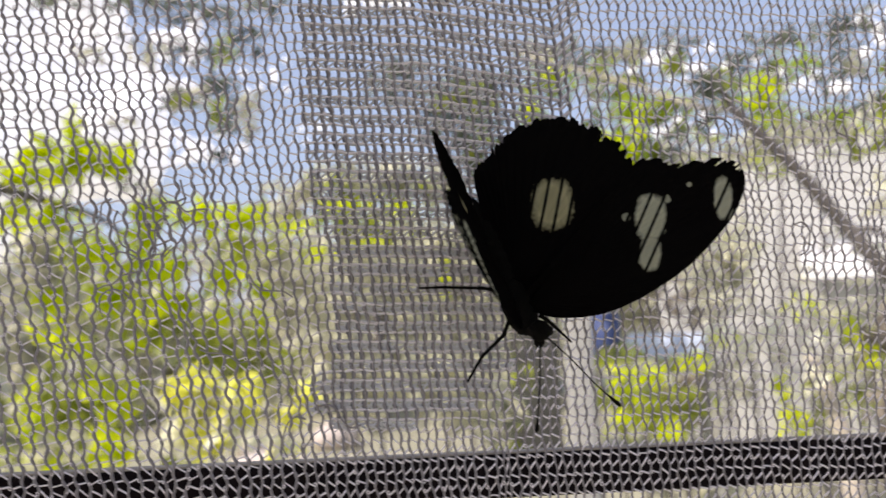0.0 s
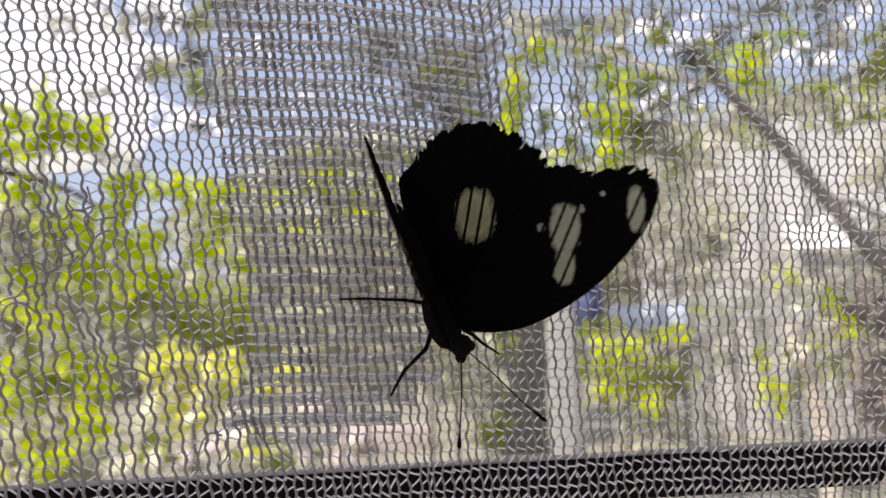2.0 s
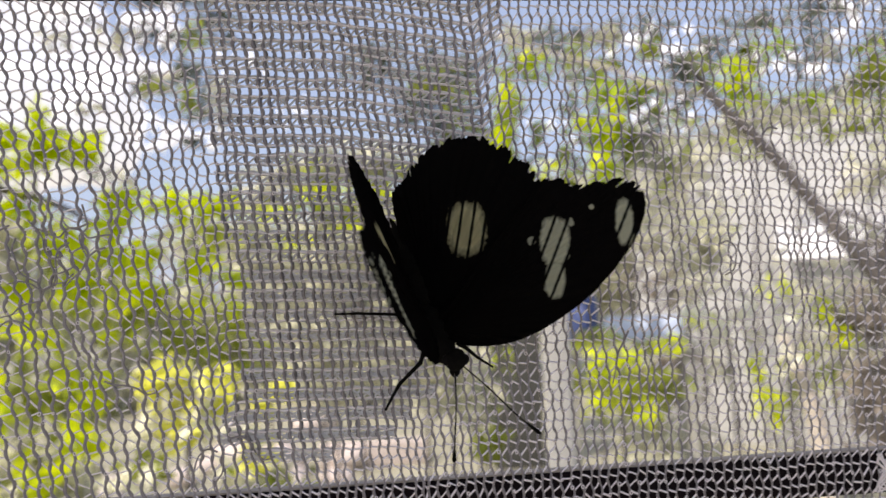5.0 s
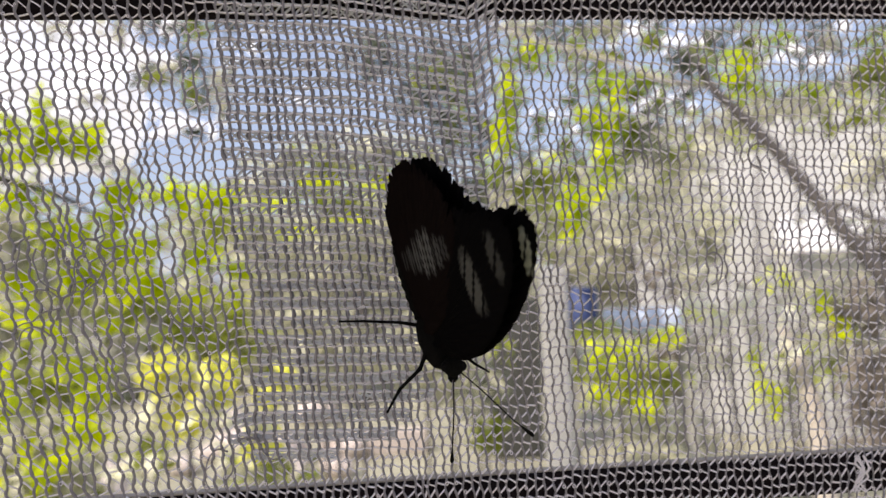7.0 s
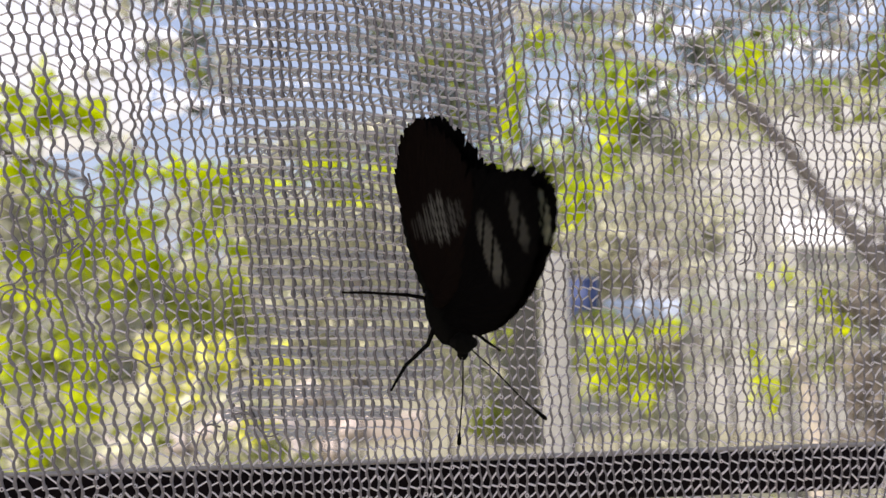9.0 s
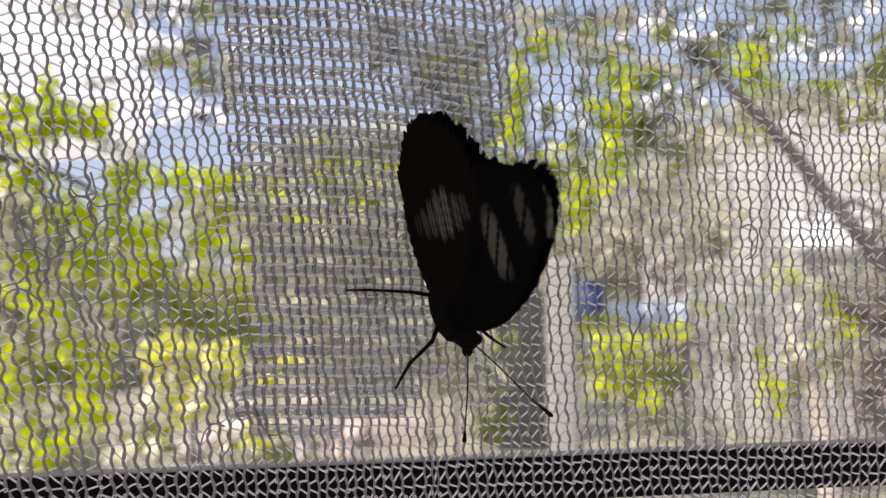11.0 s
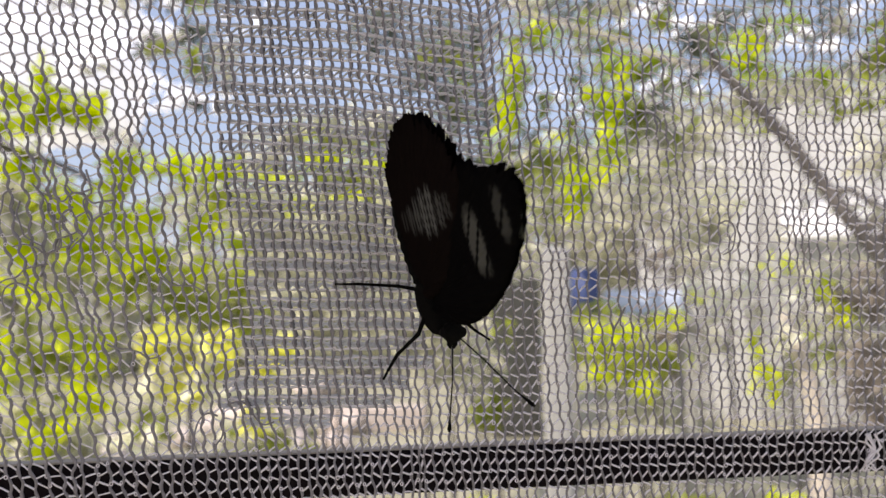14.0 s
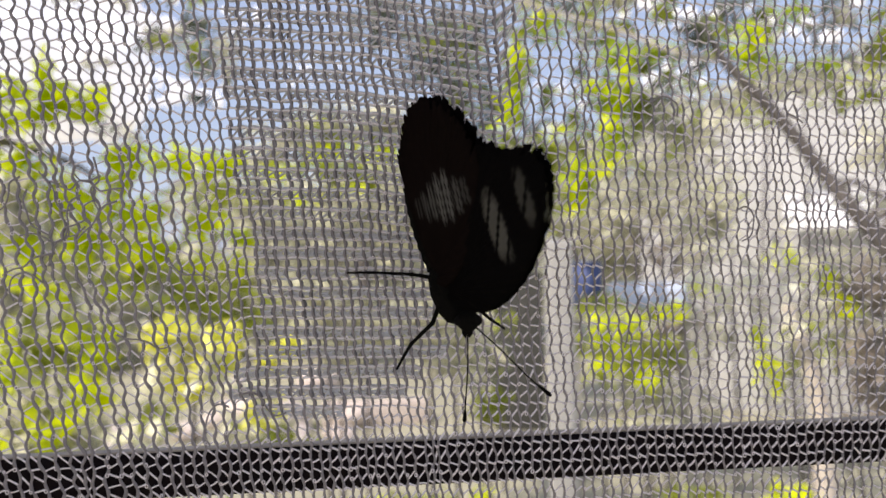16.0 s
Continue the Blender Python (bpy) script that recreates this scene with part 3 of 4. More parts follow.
def wing_mesh(name, outline, hub, ragged, upper, under, lift, left):
    """A thin cambered wing in two sheets with a torn outer edge; ragged: the stretch of the outline that is torn."""
    line = smooth_line([(u / 1000, v / 1000, 0) for u, v in outline], 16)
    rnd = random.Random(len(outline) * 7 + left)
    hub = Vector((hub[0] / 1000, hub[1] / 1000, 0))
    n = len(line)
    rim = []
    tear, depth = 0, 0.0
    for i, q in enumerate(line):
        k = i / 16
        if ragged[0] <= k <= ragged[1]:
            if tear <= 0:
                tear = rnd.choice((1, 1, 2, 2, 3, 4))
                depth = rnd.choice((0.0, 0.004, 0.010, 0.016, 0.022, 0.030, 0.065 if rnd.random() < 0.35 else 0.0)) * (0.8 if name == "forewing" else 1.0) + (0.0 if name == "forewing" else 0.004)
            tear -= 1
            q = hub + (q - hub) * (1 - depth + rnd.uniform(-0.006, 0.006))
        rim.append(q)
    rings = 10
    bm = bmesh.new()
    sheets = []
    for sgn in (1, -1):
        rows = []
        for k in range(1, rings + 1):
            f = k / rings
            row = []
            for i, q in enumerate(rim):
                p = hub + (q - hub) * f
                fold = 0.00010 * math.cos(i * 0.75) * f
                p.z = lift - (0.0012 if left else -0.0012) * (f - f * f) * 2 + fold + sgn * 0.00005
                row.append(bm.verts.new(p))
            rows.append(row)
        c = bm.verts.new(hub + Vector((0, 0, lift + sgn * 0.00005)))
        sheets.append((c, rows))
    for (c, rows), slot in zip(sheets, (0, 1)):
        def add(vs):
            f = bm.faces.new(vs if slot == 0 else vs[::-1])
            f.material_index = slot
        for i in range(n - 1):
            add((c, rows[0][i], rows[0][i + 1]))
            for a, b in zip(rows, rows[1:]):
                add((a[i], b[i], b[i + 1], a[i + 1]))
    top, low = sheets[0][1][-1], sheets[1][1][-1]
    for i in range(n - 1):
        bm.faces.new((top[i], low[i], low[i + 1], top[i + 1]))
    me = bpy.data.meshes.new(name)
    bm.to_mesh(me)
    bm.free()
    # the upper side of the one pair faces +z, of the other -z
    me.materials.append(upper if left else under)
    me.materials.append(under if left else upper)
    me.polygons.foreach_set("use_smooth", np.full(len(me.polygons), True))
    return me


wings = []
for left in (True, False):
    s = 1 if left else -1
    f = hold("forewing", wing_mesh("forewing", FORE, (-0.5, 0.3), (8.5, 13.6), FORE_UP, FORE_LOW, s * -0.0002, left), butterfly, "black forewing with cream patches and a frayed edge")
    h = hold("hindwing", wing_mesh("hindwing", HIND, (-4, 0.3), (4.6, 13.2), HIND_UP, HIND_LOW, s * -0.0006, left), butterfly, "black hindwing with a cream patch and a frayed edge")
    wings.append((f, h, left))

part("thorax", blob([((0.0045, 0, -0.0012), 0.0008, 0.0008), ((0.0038, 0, -0.0013), 0.0018, 0.0017), ((0.002, 0, -0.0014), 0.0025, 0.0024), ((-0.001, 0, -0.0015), 0.0027, 0.0026), ((-0.0035, 0, -0.0015), 0.0022, 0.0021), ((-0.005, 0, -0.0015), 0.0013, 0.0013)]), BODY, butterfly)
segments = []
for i in range(41):
    k = i / 40
    r = 0.0019 * (math.sin(math.pi * min(1, k * 0.62 + 0.36)) ** 0.7) * (1 + 0.06 * math.cos(k * 2 * math.pi * 8)) * (1 if k < 0.97 else 0.6)
    segments.append(((-0.0048 - 0.0165 * k, 0, -0.0016 - 0.0006 * k), r, r))
part("abdomen", blob(segments), BODY, butterfly, "black segmented abdomen")
head = part("head", blob([(local(10.9, -9.3, -5.0), 0.0008, 0.0008), (local(10.7, -9.2, -5.8), 0.0016, 0.0015), (local(10.5, -9.1, -6.8), 0.0018, 0.0017), (local(10.4, -9.0, -7.7), 0.0013, 0.0012), (local(10.4, -8.8, -8.2), 0.0005, 0.0005)]), BODY, butterfly)


def ball(place, r):
    bm = bmesh.new()
    bmesh.ops.create_uvsphere(bm, u_segments=14, v_segments=10, radius=r, matrix=Matrix.Translation(place))
    return bm


for dx in (-1.25, 1.25):
    part("eye", ball(local(10.5 + dx, -9.3, -6.6), 0.0009), EYE, head, "dark rounded eye")
    part("palp", blob([(local(10.4 + dx * 0.3, -9.0, -7.6), 0.0005, 0.0005), (local(10.4 + dx * 0.35, -8.9, -8.6), 0.0004, 0.0004), (local(10.4 + dx * 0.2, -8.8, -9.2), 0.00012, 0.00012)], 8), BODY, head)


def feeler(points):
    """A thread-like antenna with a clubbed end."""
    line = smooth_line(points, 12)
    n = len(line) - 1
    rows = []
    for i, q in enumerate(line):
        k = i / n
        r = 0.00011 + 0.00027 * max(0.0, (k - 0.80) / 0.2) ** 0.7 * (1 if i < n else 0.4)
        rows.append((q, r, r))
    return part("antenna", blob(rows, 8), BODY, head, "thin black antenna with a clubbed tip")


feeler([local(10.45, -9.0, -8.3), local(10.35, -8.6, -14), local(10.1, -7.4, -19), local(10.0, -6.0, -22.6)])
feeler([local(11.2, -9.0, -7.2), local(15.5, -8.2, -11.2), local(20.0, -7.0, -15.8), local(23.8, -6.0, -19.1)])


def leg(points, r0=0.00032, r1=0.00015):
    line = [Vector(p) for p in points]
    full = []
    for a, b in zip(line, line[1:]):
        full += [a.lerp(b, k / 6) for k in range(6)]
    full.append(line[-1])
    n = len(full) - 1
    rnd = random.Random(5)
    return part("leg", blob([(q, *(2 * [1.25 * (r0 + (r1 - r0) * i / n) * (1.15 if i % 6 == 0 else 1) * rnd.uniform(0.92, 1.08)])) for i, q in enumerate(full)], 7), BODY, butterfly, "thin jointed black leg")


leg([local(7.6, -5.2, -1.2), local(5.6, -5.0, -0.1), local(2.4, -4.0, 0.5), local(-4.0, -2.0, 0.9), local(-7.9, -0.4, 0.9)], 0.0003, 0.00013)
leg([local(8.4, -6.2, -2.4), local(6.8, -6.2, -3.4), local(5.3, -6.3, -7.1), local(2.0, -4.0, -10.5), local(0.6, -1.8, -13.2), local(-0.2, -0.4, -14.9)], 0.00036, 0.00015)
leg([local(11.2, -6.6, -4.2), local(12.7, -6.0, -5.2), local(14.5, -5.2, -6.8), local(17.6, -0.4, -8.9)], 0.0003, 0.00013)
leg([local(10.2, -5.5, -2.0), local(12.2, -4.0, -0.5), local(14.2, -0.4, 1.2)], 0.0003, 0.00013)


# ---- beyond the netting ----
EYE_POINT = Vector((-0.002, -0.119, 1.504))


def spot(bearing, elevation, distance):
    """A place by its bearing (degrees to the right of +y), elevation and level distance from the shelter's opening."""
    b, e = radians(bearing), radians(elevation)
    return EYE_POINT + distance * Vector((math.sin(b), math.cos(b), math.tan(e)))


LEAF = np.array([(0, -1, 0), (-0.36, -0.25, 0.08), (0, -0.2, 0), (0.36, -0.25, 0.08), (-0.3, 0.35, 0.1), (0, 0.4, 0.02), (0.3, 0.35, 0.1), (0, 1, -0.1)])
# leaves turn their upper sides to the light and the open yard
FACING = Vector((-0.35, -0.62, 0.70)).to_track_quat("Z", "Y").to_matrix()
LEAF_QUADS = np.array([(0, 3, 2, 1), (1, 2, 5, 4), (2, 3, 6, 5), (4, 5, 6, 7)])


def leaves(centre, wide, high, count, mat, size, parent, seed, name="leaf_clump"):
    """Many small bent leaves gathered round a place with an uneven outline."""
    rnd = np.random.RandomState(seed)
    g = rnd.normal(0, 0.5, (count, 3))
    g *= np.minimum(1, 1.3 / np.linalg.norm(g, axis=1, keepdims=True))
    p = np.array(centre) - np.array(parent.location) + g * (wide, wide * 0.7, high)
    turns = rnd.uniform(-1.0, 1.0, (count, 3)) * (1, 1, 3.1)
    vs = [(LEAF * size * rnd.uniform(0.6, 1.35)) @ np.array(FACING @ Euler(q).to_matrix()).T + c for q, c in zip(turns, p)]
    fs = [LEAF_QUADS + 8 * k for k in range(count)]
    ob = hold(name, mesh_of(name, np.concatenate(vs), np.concatenate(fs), mat), parent)
    return tagged(ob, kind="stuff")


def plant(name, label, category, bearing, distance, stems, clumps, bark, size, seed):
    """A bush or tree. stems: (points, r0, r1), from the ground up; clumps: material and (bearing, elevation, distance, half width, half height in degrees, leaves)."""
    root = tagged(new(name), label, category)
    foot = spot(bearing, 0, distance)
    root.location = (foot.x, foot.y, -0.02)
    for pts, r0, r1, *own in stems:
        bm = tube([(spot(*p) if p[1] is not None else Vector((*spot(p[0], 0, p[2]).xy, -0.04))) - root.location for p in pts], r0, r1, 9, 6)
        part("trunk" if r0 > 0.02 else "branch", bm, own[0] if own else bark, root)
    k = 0
    for mat, rows in clumps:
        for b, e, d, wide, high, count in rows:
            leaves(spot(b, e, d), d * radians(wide), d * radians(high), count, mat, size, root, seed + k)
            k += 1
    return root


# bright bush close beyond the bars; sunlit front and shaded back are leaf colours
plant("bush", "yellow-green sunlit bush close behind the netting", "bush", -19, 1.25,
      [(((-19, None, 1.25), (-20, -25, 1.25), (-21, -5, 1.25), (-19, 6, 1.25)), 0.004, 0.002, WEATHERED),
       (((-21, -5, 1.25), (-23.5, 3, 1.25), (-23.6, 12, 1.25)), 0.004, 0.002, WEATHERED),
       (((-21, -8, 1.25), (-16, -2, 1.27), (-12.5, 7, 1.3)), 0.004, 0.002, WEATHERED),
       (((-36, 10.5, 1.2), (-26, 8.2, 1.2), (-22.0, 7.0, 1.22), (-20.4, 6.0, 1.24)), 0.009, 0.003)],
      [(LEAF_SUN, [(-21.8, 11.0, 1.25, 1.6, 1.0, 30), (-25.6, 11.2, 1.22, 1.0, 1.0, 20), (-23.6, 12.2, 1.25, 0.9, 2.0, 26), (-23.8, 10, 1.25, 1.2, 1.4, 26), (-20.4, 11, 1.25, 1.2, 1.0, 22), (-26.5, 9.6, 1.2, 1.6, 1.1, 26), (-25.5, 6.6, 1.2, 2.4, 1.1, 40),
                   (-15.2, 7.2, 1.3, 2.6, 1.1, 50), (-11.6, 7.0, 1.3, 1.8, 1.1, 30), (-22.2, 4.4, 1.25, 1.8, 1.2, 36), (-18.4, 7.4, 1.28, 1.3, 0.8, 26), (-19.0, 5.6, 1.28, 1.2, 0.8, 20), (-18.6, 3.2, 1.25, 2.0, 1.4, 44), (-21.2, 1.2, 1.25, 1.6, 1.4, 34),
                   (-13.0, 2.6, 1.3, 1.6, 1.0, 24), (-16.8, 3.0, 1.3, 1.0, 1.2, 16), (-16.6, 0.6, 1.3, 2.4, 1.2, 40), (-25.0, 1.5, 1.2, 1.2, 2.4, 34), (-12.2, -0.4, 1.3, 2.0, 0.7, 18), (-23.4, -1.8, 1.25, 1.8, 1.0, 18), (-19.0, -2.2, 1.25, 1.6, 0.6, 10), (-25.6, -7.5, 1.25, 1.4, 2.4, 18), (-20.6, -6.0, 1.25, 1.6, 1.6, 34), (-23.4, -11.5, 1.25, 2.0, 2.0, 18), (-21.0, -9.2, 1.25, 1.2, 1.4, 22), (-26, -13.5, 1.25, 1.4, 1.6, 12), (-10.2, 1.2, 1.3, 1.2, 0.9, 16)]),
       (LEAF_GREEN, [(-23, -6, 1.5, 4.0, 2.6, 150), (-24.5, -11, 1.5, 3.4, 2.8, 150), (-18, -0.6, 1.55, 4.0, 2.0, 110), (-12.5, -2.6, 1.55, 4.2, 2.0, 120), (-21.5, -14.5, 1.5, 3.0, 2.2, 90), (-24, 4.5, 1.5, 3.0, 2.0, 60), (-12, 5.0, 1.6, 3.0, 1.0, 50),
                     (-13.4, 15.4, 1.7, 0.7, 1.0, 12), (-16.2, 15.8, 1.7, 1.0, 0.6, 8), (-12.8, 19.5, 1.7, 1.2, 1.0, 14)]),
       (LEAF_DULL, [(-15.6, 16.0, 1.9, 1.4, 0.9, 26), (-11.2, 15.0, 1.9, 1.0, 2.4, 40), (-18.5, 19, 1.9, 1.6, 1.0, 20), (-20.5, 14.0, 1.9, 0.9, 0.8, 10), (-22.5, 18.2, 1.9, 1.4, 0.8, 12), (-18.0, 8.8, 1.9, 1.2, 0.8, 14)]),
       (LEAF_SHADED, [(-13.1, 11.9, 1.95, 0.9, 0.5, 14), (-16.4, 15.9, 2.0, 1.3, 0.8, 24), (-13.4, 16.8, 1.95, 1.2, 1.2, 40), (-12.4, 14.4, 1.95, 0.9, 1.0, 26), (-16.0, 19.5, 2.0, 2.4, 1.0, 34), (-21.0, 19.4, 2.0, 2.0, 0.8, 16), (-19.4, 9.4, 2.0, 1.0, 0.8, 12), (-15.0, 22.0, 2.0, 3.0, 1.4, 70), (-11.5, 20.5, 1.95, 1.6, 1.8, 50), (-20.0, 22.5, 2.0, 2.6, 1.2, 44), (-24.5, 22.0, 2.0, 2.4, 1.0, 30), (-9.5, 23.0, 2.0, 2.0, 1.0, 30)]),
       (LEAF_DULL, [(-25.6, 3.6, 1.16, 1.2, 1.8, 44), (-24.5, -10, 1.4, 3.0, 2.4, 90), (-21.0, -12.5, 1.4, 2.0, 1.6, 50), (-24.0, -14.5, 1.4, 3.0, 1.4, 50)])],
      BARK, 0.023, 11)
plant("shrub", "low shrub with bright yellow leaves", "bush", -14, 1.12,
      [(((-14, None, 1.12), (-14, -30, 1.12), (-14, -8, 1.12)), 0.005, 0.003)],
      [(LEAF_YELLOW, [(-15.6, -6.0, 1.12, 1.7, 1.9, 90), (-13.6, -7.4, 1.12, 2.2, 1.6, 100), (-11.6, -6.2, 1.14, 1.4, 1.0, 36), (-14.8, -9.6, 1.12, 2.0, 0.9, 50), (-6.8, -6.6, 1.2, 0.9, 1.0, 26), (-9.0, -11.5, 1.2, 1.6, 1.4, 40), (-8.4, -8.2, 1.2, 0.9, 0.7, 20)]),
       (LEAF_CREAM, [(-14.2, -7.0, 1.11, 1.6, 1.4, 40), (-16.6, -9.4, 1.12, 1.4, 1.0, 26), (-12.6, -9.2, 1.12, 2.2, 1.2, 44), (-17.6, -12.2, 1.2, 1.8, 0.8, 26), (-9.2, -10.2, 1.19, 1.2, 0.9, 22)]),
       (LEAF_GREEN, [(-10, -5.0, 1.6, 3.0, 1.2, 60), (-8, -14, 1.6, 3.0, 1.8, 60), (-17, -11.5, 1.4, 2.0, 1.6, 60)])], BARK, 0.0165, 31)

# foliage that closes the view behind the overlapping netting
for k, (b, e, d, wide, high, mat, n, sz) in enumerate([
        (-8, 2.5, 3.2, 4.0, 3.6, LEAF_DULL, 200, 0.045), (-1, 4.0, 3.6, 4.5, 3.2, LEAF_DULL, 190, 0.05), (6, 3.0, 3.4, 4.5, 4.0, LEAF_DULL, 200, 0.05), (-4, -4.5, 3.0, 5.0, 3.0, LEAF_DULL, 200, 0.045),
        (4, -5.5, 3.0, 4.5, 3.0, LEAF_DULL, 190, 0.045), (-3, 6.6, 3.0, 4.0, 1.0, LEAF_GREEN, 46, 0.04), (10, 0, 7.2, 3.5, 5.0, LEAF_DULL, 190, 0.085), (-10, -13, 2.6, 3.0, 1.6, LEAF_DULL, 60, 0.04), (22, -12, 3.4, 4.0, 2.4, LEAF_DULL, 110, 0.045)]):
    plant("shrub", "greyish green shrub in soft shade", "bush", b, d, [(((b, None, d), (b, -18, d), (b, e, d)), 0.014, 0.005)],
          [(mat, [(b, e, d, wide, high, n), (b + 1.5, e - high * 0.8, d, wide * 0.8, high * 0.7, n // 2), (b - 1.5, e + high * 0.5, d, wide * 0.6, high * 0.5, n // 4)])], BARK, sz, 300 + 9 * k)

plant("shrub", "slender shrub with lime-green leaves", "bush", -3, 2.8, [(((-3, None, 2.8), (-3, -18, 2.8), (-3, 6, 2.8)), 0.008, 0.004)],
      [(LEAF_SUN, [(-8.5, 6.6, 2.8, 1.6, 0.8, 26), (-4.0, 8.0, 2.8, 2.0, 0.6, 26), (0.5, 7.6, 2.8, 1.6, 0.6, 20), (-6, 4.4, 2.8, 2.2, 0.6, 22), (-1.5, 5.2, 2.8, 1.6, 0.5, 14), (4.2, 2.0, 2.8, 0.6, 1.8, 14)])], BARK, 0.03, 700)

# far trees; the haze over them is put into the pale leaf colour
rn = random.Random(4)
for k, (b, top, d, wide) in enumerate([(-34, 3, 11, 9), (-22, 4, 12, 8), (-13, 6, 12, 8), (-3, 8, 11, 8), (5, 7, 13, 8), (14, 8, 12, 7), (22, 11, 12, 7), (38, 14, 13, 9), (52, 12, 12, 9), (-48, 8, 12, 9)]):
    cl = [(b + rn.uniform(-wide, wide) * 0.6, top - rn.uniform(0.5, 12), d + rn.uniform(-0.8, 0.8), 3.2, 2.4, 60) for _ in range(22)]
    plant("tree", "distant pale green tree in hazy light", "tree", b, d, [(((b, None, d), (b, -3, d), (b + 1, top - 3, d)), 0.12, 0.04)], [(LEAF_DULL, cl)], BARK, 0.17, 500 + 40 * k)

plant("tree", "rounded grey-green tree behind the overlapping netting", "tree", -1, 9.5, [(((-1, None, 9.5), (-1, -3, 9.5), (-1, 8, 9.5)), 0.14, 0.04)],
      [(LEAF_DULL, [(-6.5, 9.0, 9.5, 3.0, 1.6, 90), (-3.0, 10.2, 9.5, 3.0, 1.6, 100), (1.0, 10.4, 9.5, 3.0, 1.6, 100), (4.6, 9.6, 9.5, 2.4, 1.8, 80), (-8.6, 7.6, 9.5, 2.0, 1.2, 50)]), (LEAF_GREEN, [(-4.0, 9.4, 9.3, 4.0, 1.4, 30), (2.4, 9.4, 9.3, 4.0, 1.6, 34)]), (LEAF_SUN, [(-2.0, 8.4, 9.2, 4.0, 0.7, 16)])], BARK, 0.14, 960)

